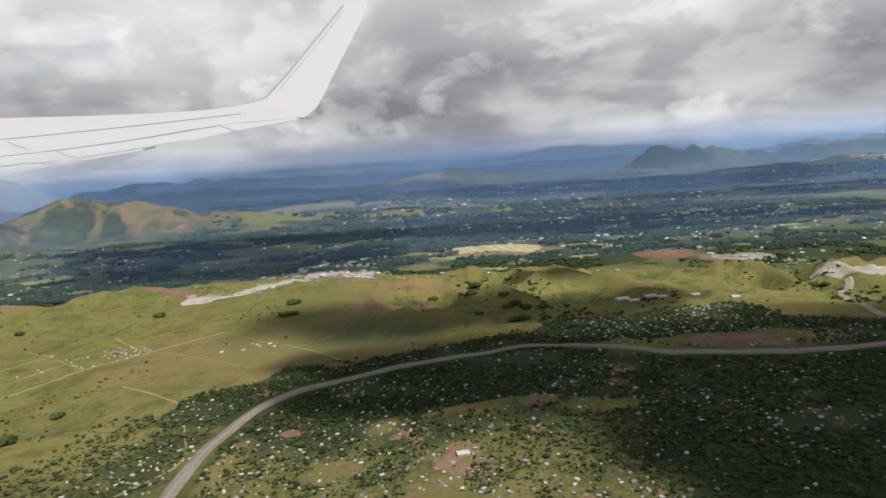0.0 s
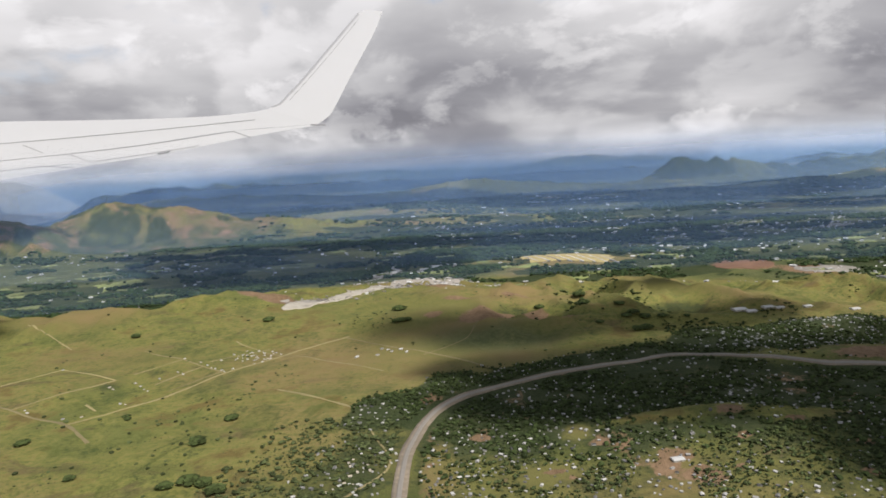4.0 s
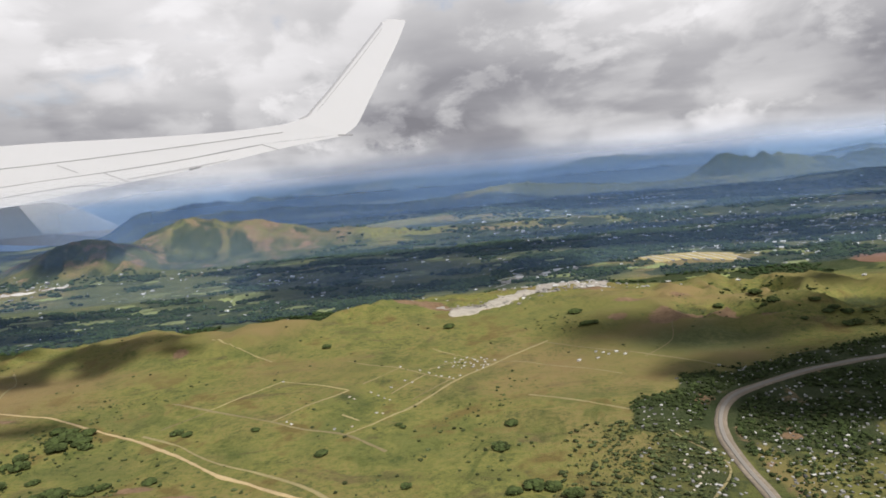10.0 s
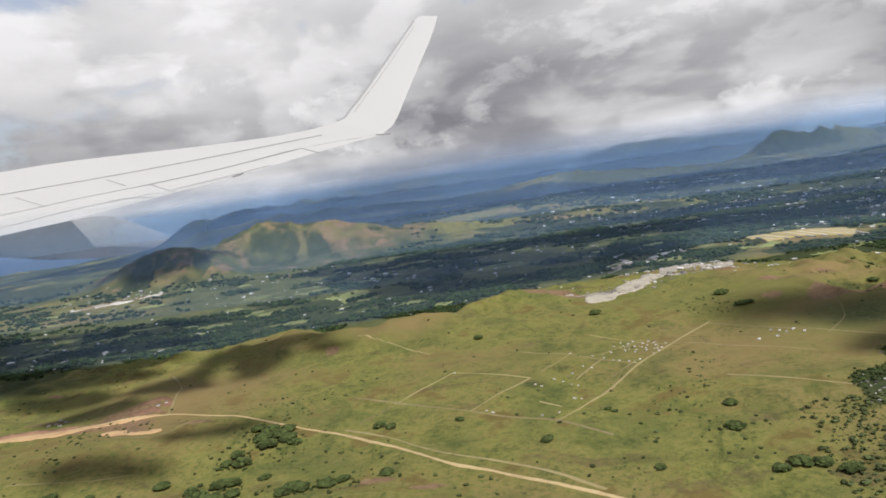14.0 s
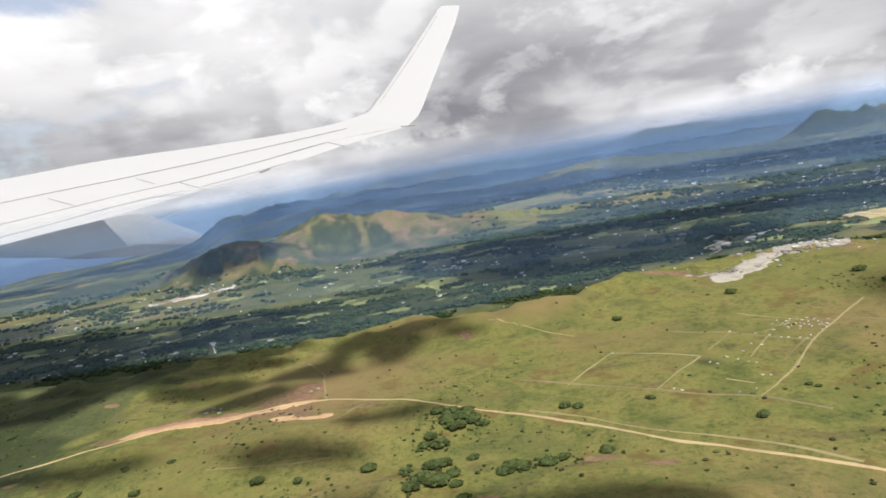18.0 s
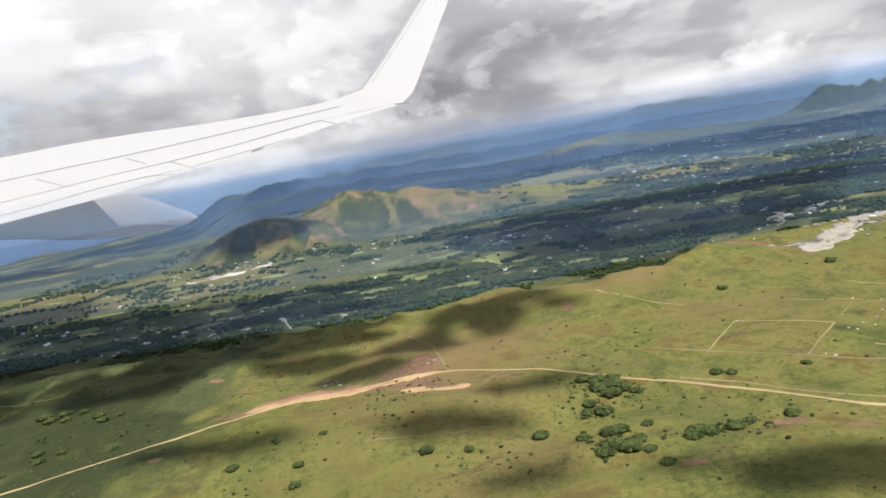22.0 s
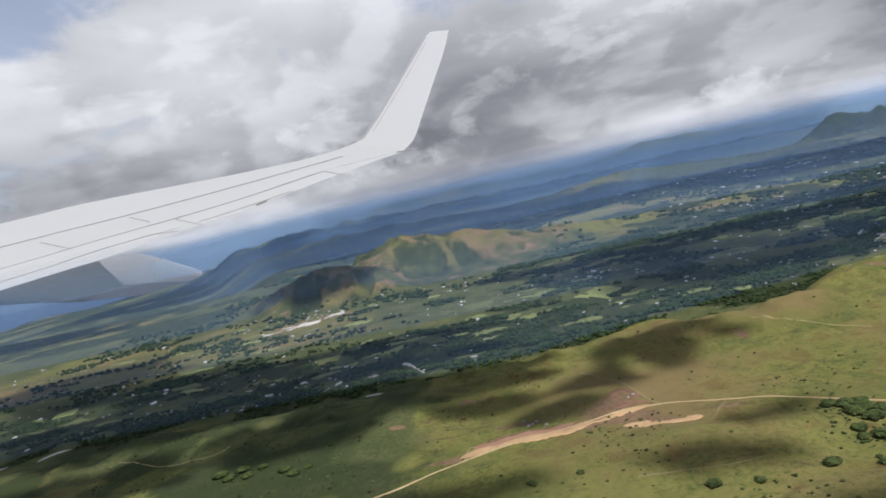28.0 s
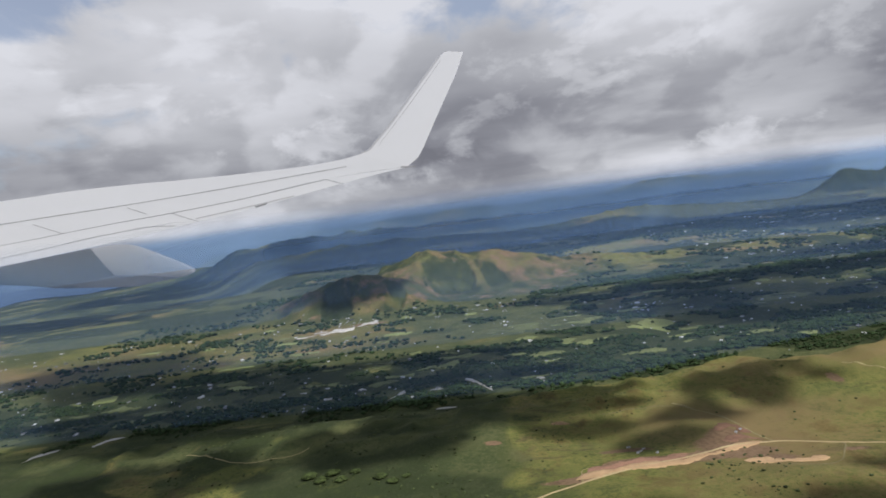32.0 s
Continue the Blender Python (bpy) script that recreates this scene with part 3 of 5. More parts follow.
fallow = bump(GX, GY, -24, 196, 5, 7) + bump(GX, GY, -66, 178, 5, 20) + bump(GX, GY, 0, 172, 5, 6) + bump(GX, GY, -36, 174, 7, 4) + bump(GX, GY, -4, 160, 4, 4)
WOODS, HAY = WOODS * (1 - 0.8 * np.clip(fallow, 0, 1)), np.clip(HAY + fallow, 0, 1)
cells = np.arange((len(gy) - 1) * (len(gx) - 1))
c0 = (cells // (len(gx) - 1)) * len(gx) + cells % (len(gx) - 1)
ground = raw("ground", np.column_stack([GX.ravel(), GY.ravel(), GZ.ravel()]), np.column_stack([c0, c0 + 1, c0 + 1 + len(gx), c0 + len(gx)]), M_GROUND, smooth=True)
att = ground.data.attributes.new("cover", "FLOAT_COLOR", "POINT")
att.data.foreach_set("color", np.column_stack([WOODS.ravel(), BARE.ravel(), HAY.ravel(), PASTURE.ravel()]).astype(np.float32).ravel())
tagged(ground, "green and yellow grass plateau, wooded valley and far blue mountains", "ground", kind="structure")

# ---- aircraft wing ----
WING_D, WING_F = 4700.0, 1200.5


def at_wing(u, v, depth=1.0):
    """A place on the wing: its outline is laid out flat and then set back."""
    return Vector(((u - 784) / WING_F * WING_D * depth, (441 - v) / WING_F * WING_D * depth, -WING_D * depth))


def shell(front, back):
    """A closed skin over two equal grids of points."""
    bm = bmesh.new()
    n, m = len(front), len(front[0])
    a = [[bm.verts.new(p) for p in row] for row in front]
    b = [[bm.verts.new(p) for p in row] for row in back]
    for i in range(n - 1):
        for j in range(m - 1):
            bm.faces.new((a[i][j], a[i + 1][j], a[i + 1][j + 1], a[i][j + 1]))
            bm.faces.new((b[i][j], b[i][j + 1], b[i + 1][j + 1], b[i + 1][j]))
    rim = [(i, 0) for i in range(n)] + [(n - 1, j) for j in range(1, m)] + [(i, m - 1) for i in range(n - 2, -1, -1)] + [(0, j) for j in range(m - 2, 0, -1)]
    for (i, j), (k, l) in zip(rim, rim[1:] + rim[:1]):
        bm.faces.new((a[i][j], b[i][j], b[k][l], a[k][l]))
    bmesh.ops.recalc_face_normals(bm, faces=bm.faces)
    return bm


def panel(lead, trail, near, thick, lean=0.02, bulge=0.0, n=24, m=8):
    """A skin between two lines (u, v); it leans back towards its leading edge."""
    L, T = spline(lead, 1e9) if len(lead) == 2 else spline(lead, 12), spline(trail, 1e9) if len(trail) == 2 else spline(trail, 12)

    def along(c, s):
        d = np.r_[0, np.cumsum(np.linalg.norm(np.diff(c, axis=0), axis=1))]
        return np.array([np.interp(s * d[-1], d, c[:, 0]), np.interp(s * d[-1], d, c[:, 1])])
    front, back = [], []
    for i in range(n + 1):
        a, b = along(L, i / n), along(T, i / n)
        rf, rb = [], []
        for j in range(m + 1):
            c = j / m
            p = a + (b - a) * c
            dep = near + lean * (1 - c) - bulge * math.sin(math.pi * c) ** 0.7
            rf.append(at_wing(p[0], p[1], dep))
            rb.append(at_wing(p[0], p[1], dep + thick))
        front.append(rf)
        back.append(rb)
    return shell(front, back)


wing = new("aircraft_wing")
wing.matrix_world = pose(-241.5, -11.7, 108.2, 82.25, 9.39, 4.06)
FRONT_EDGE = [(-420, 391), (0, 315), (96, 297), (196, 282), (296, 269), (396, 255), (496, 239), (566, 224), (596, 214)]
HINGE = [(-420, 487), (0, 392), (146, 357), (276, 328), (396, 299), (541, 259), (684, 231)]
part("main_wing", panel(FRONT_EDGE, HINGE, 1.0, 0.004, 0.0, 0.0, 40, 8), M_PAINT, wing, "white painted wing skin")
part("winglet", panel([(596, 214), (616, 204), (626, 189), (646, 163), (696, 88), (735, 29), (750, 20)], [(684, 231), (698, 219), (708, 204), (726, 158), (746, 108), (766, 58), (777, 20)], 1.0, 0.003, 0.0, 0.0, 36, 8), M_PAINT, wing, "white upswept winglet")
part("leading_edge", panel([(600, 210), (615, 202), (625, 187), (645, 161), (695, 86), (734, 27)], [(603, 211), (617, 204.5), (628, 189.5), (648, 163.5), (698, 88.5), (736.5, 30)], 0.9999, 0.002, 0.0, n=30, m=2), M_EDGE, wing, "polished metal leading edge of the winglet")
part("wing_tip_panel", panel([(541, 259), (610, 246), (684, 231)], [(571, 266), (636, 246), (685, 233)], 0.99990, 0.002, 0.0, n=12, m=3), M_PAINT, wing)
part("aileron", panel([(278, 329), (396, 300), (541, 260.5)], [(318, 343), (431, 311), (569, 266)], 0.99990, 0.002, 0.0), M_PAINT, wing)
part("flap", panel([(-420, 488.5), (0, 393.5), (146, 358.5), (274, 330)], [(-420, 518), (0, 414), (136, 377), (280, 345)], 0.99990, 0.002, 0.0), M_PAINT, wing)
part("inner_flap", panel([(-420, 519.5), (0, 415.5), (136, 378.5), (282, 346)], [(-420, 534), (0, 429), (182, 382), (316, 344)], 0.99985, 0.002, 0.0), M_PAINT, wing)
part("flap_end", panel([(272, 330), (280, 345.5)], [(280, 330), (318, 343.5)], 0.99992, 0.002, 0.0, n=4, m=4), M_PAINT, wing)
fairing = part("fairing", panel([(-420, 534), (0, 429), (136, 396)], [(-420, 470), (0, 464), (96, 466), (180, 442)], 1.0, 0.01, -0.010, 0.002), M_PAINT2, wing, "grey canoe-shaped flap track fairing, its shaded side in a darker paint")
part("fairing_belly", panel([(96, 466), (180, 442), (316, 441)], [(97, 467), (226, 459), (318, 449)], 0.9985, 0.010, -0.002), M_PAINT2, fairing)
part("fairing_tail", panel([(136, 396), (186, 387), (226, 391), (311, 421), (319, 426)], [(180, 442), (216, 444), (266, 443), (314, 441), (319, 440)], 0.9985, 0.010, -0.002, 0.003), M_PAINT3, fairing, "tapered tail of the fairing, its lit face in a paler paint")
part("fairing_end", panel([(318, 426), (320.5, 427)], [(318, 449), (320.5, 448)], 0.996, 0.012, -0.002), M_SEAM, fairing)
part("static_wick", panel([(672, 232), (698, 230)], [(672, 234.5), (698, 232)], 0.9997, 0.001, 0.0, n=4, m=1), M_SEAM, wing, "thin dark static wick")
SEAMS = [[(-420, 442), (0, 355), (196, 317), (396, 275), (576, 235)], [(-420, 487), (0, 392), (146, 357), (276, 328.5)], [(276, 328.5), (396, 299.5), (541, 259.5)], [(316, 337), (396, 316), (486, 291)], [(541, 259.5), (571, 266.5)],
         [(276, 330), (321, 342)], [(-420, 518), (0, 414.5), (136, 377.5), (271, 346), (281, 351)], [(196, 322), (231, 332)], [(36, 357), (91, 372)], [(632, 194), (690, 110), (736, 38)]]
for line in SEAMS:
    part("seam", panel(line, [(u, v + 0.9) for u, v in line], 0.9997, 0.0004, 0.0, n=12, m=1), M_SEAM, wing)
part("hinge_cover", panel([(418, 312), (440, 305)], [(420, 315), (437, 309)], 0.9997, 0.002, 0.0, n=4, m=2), M_SEAM, wing)
tagged(wing, "white jet airliner wing with upswept winglet and flap fairing", "aircraft wing")

# ---- haze sheets and shade clouds ----
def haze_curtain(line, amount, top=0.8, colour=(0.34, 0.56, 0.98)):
    """A thin upright sheet, tinted to stand in for haze, that follows a line of the plan."""
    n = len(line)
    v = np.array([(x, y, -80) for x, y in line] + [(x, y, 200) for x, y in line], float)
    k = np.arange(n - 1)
    tagged(raw("haze", v, np.column_stack([k, k + 1, k + 1 + n, k + n]), haze_material("haze_sheet", amount, top, colour)), "upright see-through sheet tinted as bluish distance haze", "haze", kind="structure")


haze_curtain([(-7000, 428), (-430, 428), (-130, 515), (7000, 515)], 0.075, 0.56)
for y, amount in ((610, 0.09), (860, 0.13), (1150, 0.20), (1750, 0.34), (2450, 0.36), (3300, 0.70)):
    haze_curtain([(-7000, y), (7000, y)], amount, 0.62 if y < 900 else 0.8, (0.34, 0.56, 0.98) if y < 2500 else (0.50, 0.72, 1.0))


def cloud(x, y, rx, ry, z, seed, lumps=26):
    """An unseen cloud, added high overhead so that its shadow darkens the ground round (x, y)."""
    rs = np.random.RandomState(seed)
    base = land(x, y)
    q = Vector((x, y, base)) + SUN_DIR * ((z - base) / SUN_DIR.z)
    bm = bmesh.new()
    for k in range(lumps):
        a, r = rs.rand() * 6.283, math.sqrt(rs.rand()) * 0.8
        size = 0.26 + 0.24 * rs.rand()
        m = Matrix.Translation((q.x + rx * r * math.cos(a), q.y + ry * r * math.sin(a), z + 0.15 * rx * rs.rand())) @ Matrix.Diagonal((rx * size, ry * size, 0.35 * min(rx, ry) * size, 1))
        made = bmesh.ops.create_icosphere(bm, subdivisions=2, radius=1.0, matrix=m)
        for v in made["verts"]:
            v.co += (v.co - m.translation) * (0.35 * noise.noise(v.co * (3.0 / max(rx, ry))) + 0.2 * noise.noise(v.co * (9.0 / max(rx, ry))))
    return tagged(part("cloud", bm, M_CLOUD, smooth=True), "unseen cloud added overhead to shade the ground", "cloud", "clouds", "structure")


# Ground patches to darken; each gets an unseen cloud: x, y, rx, ry, z.
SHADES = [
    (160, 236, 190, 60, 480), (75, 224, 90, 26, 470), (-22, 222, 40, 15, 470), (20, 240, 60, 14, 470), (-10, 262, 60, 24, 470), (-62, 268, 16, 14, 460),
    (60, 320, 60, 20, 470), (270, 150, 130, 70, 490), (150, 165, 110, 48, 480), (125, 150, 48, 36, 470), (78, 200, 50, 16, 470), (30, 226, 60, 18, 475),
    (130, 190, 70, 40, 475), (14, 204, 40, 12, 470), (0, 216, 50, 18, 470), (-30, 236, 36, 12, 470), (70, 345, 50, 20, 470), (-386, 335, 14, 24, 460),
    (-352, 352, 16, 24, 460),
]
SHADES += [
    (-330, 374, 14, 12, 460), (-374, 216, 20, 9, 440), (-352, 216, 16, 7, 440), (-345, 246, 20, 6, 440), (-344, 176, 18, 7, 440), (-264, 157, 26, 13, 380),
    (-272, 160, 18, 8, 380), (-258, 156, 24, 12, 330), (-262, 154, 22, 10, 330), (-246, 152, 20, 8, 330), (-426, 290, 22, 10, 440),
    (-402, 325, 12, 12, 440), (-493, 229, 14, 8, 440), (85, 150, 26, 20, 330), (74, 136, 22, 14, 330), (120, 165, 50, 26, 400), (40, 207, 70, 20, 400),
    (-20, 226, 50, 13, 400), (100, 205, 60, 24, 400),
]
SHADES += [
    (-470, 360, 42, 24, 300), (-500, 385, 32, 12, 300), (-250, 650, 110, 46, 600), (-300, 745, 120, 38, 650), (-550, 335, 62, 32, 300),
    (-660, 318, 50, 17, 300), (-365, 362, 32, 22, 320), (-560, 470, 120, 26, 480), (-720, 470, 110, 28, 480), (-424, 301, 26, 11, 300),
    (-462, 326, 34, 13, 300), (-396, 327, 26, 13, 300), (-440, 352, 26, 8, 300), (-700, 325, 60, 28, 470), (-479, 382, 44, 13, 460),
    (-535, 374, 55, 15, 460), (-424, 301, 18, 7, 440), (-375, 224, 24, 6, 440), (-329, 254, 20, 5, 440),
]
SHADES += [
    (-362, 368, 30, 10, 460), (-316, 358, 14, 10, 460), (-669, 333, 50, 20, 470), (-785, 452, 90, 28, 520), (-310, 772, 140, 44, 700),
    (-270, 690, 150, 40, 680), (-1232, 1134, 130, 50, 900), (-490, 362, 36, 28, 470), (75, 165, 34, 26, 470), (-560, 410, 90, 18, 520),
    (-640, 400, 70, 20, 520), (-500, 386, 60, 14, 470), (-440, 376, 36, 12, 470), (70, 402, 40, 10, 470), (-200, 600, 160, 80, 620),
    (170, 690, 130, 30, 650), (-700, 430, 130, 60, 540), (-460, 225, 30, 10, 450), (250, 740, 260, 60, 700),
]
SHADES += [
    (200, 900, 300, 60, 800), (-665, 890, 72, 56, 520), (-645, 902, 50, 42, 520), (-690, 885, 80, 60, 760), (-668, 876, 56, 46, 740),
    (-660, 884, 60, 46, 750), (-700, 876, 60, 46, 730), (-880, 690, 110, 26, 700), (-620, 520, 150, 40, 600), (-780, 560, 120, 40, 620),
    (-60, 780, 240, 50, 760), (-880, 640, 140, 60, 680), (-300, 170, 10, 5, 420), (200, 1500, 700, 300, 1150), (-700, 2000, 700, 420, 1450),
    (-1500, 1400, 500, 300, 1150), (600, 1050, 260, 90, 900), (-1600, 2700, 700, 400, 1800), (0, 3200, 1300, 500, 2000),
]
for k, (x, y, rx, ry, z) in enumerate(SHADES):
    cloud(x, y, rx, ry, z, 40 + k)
# Sparser unseen clouds, added for a fainter shade.
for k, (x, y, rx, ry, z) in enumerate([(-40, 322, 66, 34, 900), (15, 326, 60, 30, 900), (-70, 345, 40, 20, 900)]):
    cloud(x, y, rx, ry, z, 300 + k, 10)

# ---- roads ----
HIGHWAY = [(-60, 20), (-68, 90), (-75, 140), (-76, 163), (-75, 190), (-70, 213), (-58, 233), (-38, 247), (-8, 256), (24, 262), (42, 258), (60, 246), (80, 238), (120, 234), (170, 240), (230, 258), (320, 270)]
tagged(ribbon("road", HIGHWAY, 4.1, M_VERGE, 0.25, 0.06, 1), "two-lane highway with wide gravel verges curving past the township", "road", kind="structure")
tagged(ribbon("road", HIGHWAY, 1.35, M_ASPHALT, 0.40, 0.0, 2), "grey asphalt carriageway of the curving highway", "road", kind="structure")
MAIN_DIRT = [(-560, 215), (-494, 245), (-464, 259), (-438, 267), (-416, 274), (-396, 282), (-375, 283), (-350, 275), (-318, 258), (-290, 243), (-271, 229), (-250, 211), (-236, 198), (-219, 186), (-200, 175), (-180, 160), (-150, 130)]
tagged(ribbon("road", MAIN_DIRT, 1.15, M_ROAD, 0.2, 0.35, 3), "orange dirt road across the grassland", "road", kind="structure")
TRACKS = [
    [(-375, 283), (-383, 308), (-388, 325), (-403, 346)], [(-281, 241), (-264, 230), (-239, 208), (-210, 189), (-190, 172)],
    [(-284, 276), (-246, 253), (-215, 234), (-199, 225), (-182, 208)], [(-199, 225), (-182, 245), (-160, 276), (-140, 300), (-113, 330)],
    [(-214, 322), (-178, 294), (-158, 277)], [(-264, 262), (-241, 297)], [(-241, 297), (-206, 276)], [(-206, 276), (-231, 244)],
    [(-140, 300), (-164, 324), (-172, 334)], [(-140, 300), (-118, 289), (-90, 268)], [(-114, 327), (-92, 308), (-63, 287), (-46, 268)],
    [(-74, 291), (-56, 314), (-47, 340)], [(-130, 253), (-96, 224)], [(-300, 368), (-270, 345), (-255, 330)],
]
TRACKS += [
    [(-88, 205), (-80, 180), (-92, 160)], [(-264, 262), (-276, 246)], [(-186, 300), (-201, 282)], [(-173, 290), (-187, 271)], [(-161, 280), (-177, 261)],
    [(-150, 316), (-172, 296)], [(-196, 240), (-204, 248)], [(-386, 252), (-376, 246), (-362, 252), (-356, 260), (-350, 271), (-350, 275)],
    [(-466, 257), (-463, 272), (-452, 270), (-443, 268)], [(-685, 362), (-650, 340), (-621, 336), (-605, 342)], [(-394, 336), (-412, 345), (-444, 340)],
    [(-354, 215), (-367, 213), (-401, 212)],
]
for k, t in enumerate(TRACKS):
    tagged(ribbon("track", t, 1.0 if k < 4 or k in (10, 12) else 0.6, M_TRACK, 0.14, 0.4, 20 + k), "pale dirt track worn through the grass", "track", kind="structure")
tagged(ribbon("road", [(204, 345), (201, 338), (189, 323), (185, 299), (179, 275), (190, 258)], 4.0, M_VERGE, 0.2, 0.1, 5), "pale road climbing between grassy hills", "road", kind="structure")

# ---- river, mine and quarries ----
REACHES = ([(-809, 390), (-804, 402), (-794, 409)], [(-769, 405), (-765, 416), (-754, 420)], [(-648, 481), (-642, 478)], [(-630, 489), (-626, 486)], [(-622, 459), (-617, 456)], [(-600, 476), (-594, 470)], [(-574, 438), (-569, 446), (-562, 458)], [(-545, 450), (-535, 449)], [(-519, 471), (-511, 456), (-500, 434)], [(-468, 455), (-463, 450)], [(-538, 406), (-524, 406)], [(-131, 528), (-119, 545), (-126, 560), (-108, 580), (-114, 604), (-100, 625)])
for k, reach in enumerate(REACHES):
    tagged(ribbon("river", reach, 3.0, M_WATER, 0.2, 0.7, 9 + k, taper=True), "pale muddy river bend between dark wooded banks", "river", kind="structure")
tagged(ribbon("quarry", [(-174, 438), (-166, 432), (-145, 424), (-128, 440), (-110, 462), (-88, 456), (-78, 448)], 17.0, M_QUARRY, 0.25, 0.35, 31, 9, taper=True), "pale grey quarry floor cut into the hill", "quarry", kind="structure")
tagged(ribbon("quarry", [(-163, 397), (-148, 409), (-132, 432), (-112, 456), (-102, 462)], 21.0, M_PIT, 0.45, 0.3, 45, 11, taper=True), "pale beige floor of the open quarry pit", "quarry", kind="structure")
tagged(ribbon("works_yard", [(-132, 548), (-104, 560), (-80, 572), (-52, 598)], 20.0, M_QUARRY, 0.3, 0.5, 46, 9, taper=True), "grey gravel yard of the works beside the river", "yard", kind="structure")
tagged(ribbon("works_yard", [(-104, 470), (-84, 474), (-62, 468), (-40, 474)], 15.0, M_QUARRY, 0.25, 0.4, 44, 9, taper=True), "grey trampled yard round the quarry works", "yard", kind="structure")
tagged(ribbon("quarry", [(196, 366), (208, 352), (224, 346), (240, 348)], 13.0, M_PIT, 0.4, 0.4, 47, 9, taper=True), "pale rubble ground beside the hill road", "quarry", kind="structure")
tagged(ribbon("cleared_ground", [(346, 772), (370, 756), (398, 730)], 26.0, M_PIT, 0.4, 0.5, 48, 9, taper=True), "pale cleared ground of a far settlement", "bare earth", kind="structure")
tagged(ribbon("quarry", [(222, 395), (238, 408), (262, 402)], 22.0, M_QUARRY, 0.5, 0.3, 32, taper=True), "pale grey rubble pit beside the hill", "quarry", kind="structure")
for k, (line, wide) in enumerate((([(-716, 724), (-706, 729), (-694, 734)], 7.0), ([(-692, 737), (-678, 741), (-664, 747), (-655, 757)], 13.0), ([(-652, 761), (-642, 768), (-631, 778)], 8.0), ([(-700, 742), (-684, 748)], 5.0))):
    tagged(ribbon("mine_strip", line, wide, M_TAILINGS, 0.5, 0.8, 133 + k, 7, taper=True), "pale mine tailings at the foot of the mountain", "quarry", kind="structure")
for k in range(8):
    tagged(ribbon("field_path", [(6 + 9 * k, 606 - 3.5 * k), (14 + 9 * k, 568 - 3.5 * k)], 0.9, M_TAILINGS, 1.25, 0.1, 90 + k), "pale path across the golden field", "path", kind="structure")
tagged(ribbon("bare_field", [(138, 500), (160, 506), (182, 500)], 34.0, M_RED, 0.25, 0.3, 38, 9, taper=True), "reddish bare earth field beyond the hills", "bare earth", kind="structure")
tagged(ribbon("quarry", [(184, 474), (205, 474), (228, 470)], 20.0, M_QUARRY, 0.25, 0.3, 39, 9, taper=True), "pale graded ground beside a far settlement", "quarry", kind="structure")
for line, wide, seed in (([(-396, 300), (-386, 304), (-380, 296)], 7.0, 41), ([(-396, 289), (-388, 292), (-378, 286)], 6.0, 42), ([(-462, 268), (-446, 272), (-432, 272), (-416, 278)], 9.0, 43)):
    tagged(ribbon("bare_slope", line, wide, M_RED, 0.16, 0.5, seed, 7, taper=True), "reddish scraped earth on the slope above the road", "bare earth", kind="structure")
tagged(ribbon("bare_strip", [(-468, 262), (-446, 267), (-430, 267), (-415, 272), (-400, 279), (-380, 285)], 6.0, M_DIRT, 0.20, 0.6, 34, taper=True), "orange bare earth cut beside the dirt road", "bare earth", kind="structure")
tagged(ribbon("bare_patch", [(-396, 264), (-386, 260), (-376, 259), (-364, 256)], 6.5, M_DIRT, 0.18, 0.6, 35, taper=True), "orange scraped earth patch in the grass", "bare earth", kind="structure")
tagged(ribbon("golden_field", [(2, 600), (40, 604), (76, 578)], 15.0, M_FIELD, 0.8, 0.05, 36, 11), "golden ploughed field beyond the hills", "field", kind="structure")
tagged(ribbon("golden_field", [(8, 582), (40, 580), (74, 560)], 26.0, M_FIELD, 0.9, 0.05, 37, 15), "golden ploughed field beyond the hills", "field", kind="structure")

rs = np.random.RandomState(77)
MEADOWS = [(-355, 582, 20, 15), (-423, 550, 24, 5), (-455, 518, 16, 4), (-540, 517, 20, 5), (-585, 554, 26, 6), (-210, 636, 30, 8), (-400, 638, 22, 7), (-475, 634, 26, 8), (-75, 558, 15, 6), (125, 586, 25, 7), (-140, 498, 20, 4), (-290, 510, 18, 5)]
tries = 0
while len(MEADOWS) < 130 and tries < 6000:
    tries += 1
    x, y = rs.uniform(-900, 330), rs.uniform(440, 820)
    if land(x, y) < 2 and all(((x - a) / (c + 13)) ** 2 + ((y - b) / (e + 6)) ** 2 > 1 for a, b, c, e in MEADOWS):
        MEADOWS.append((x, y, rs.uniform(5, 18), rs.uniform(2.0, 6.5)))
for k, (x, y, rx, ry) in enumerate(MEADOWS):
    tilt = rs.uniform(-0.9, 0.6) * ry
    tagged(ribbon("meadow", [(x - rx, y + tilt), (x, y + rs.uniform(-0.5, 0.5) * ry), (x + rx, y - tilt)], 2 * ry, M_MEADOW, 0.25, 0.75, 50 + k, taper=True), "bright green meadow between valley woods", "meadow", kind="structure")

# ---- trees ----
def blob(seed, rings=0, rough=0.35):
    """A lumpy clump of leaves about one metre across."""
    bm = bmesh.new()
    bmesh.ops.create_icosphere(bm, subdivisions=1 + rings, radius=0.5)
    rs = np.random.RandomState(seed)
    v = np.array([p.co for p in bm.verts]) * (1 + rough * (rs.rand(len(bm.verts), 1) - 0.5) * 2)
    f = np.array([[p.index for p in q.verts] for q in bm.faces])
    bm.free()
    return v, f


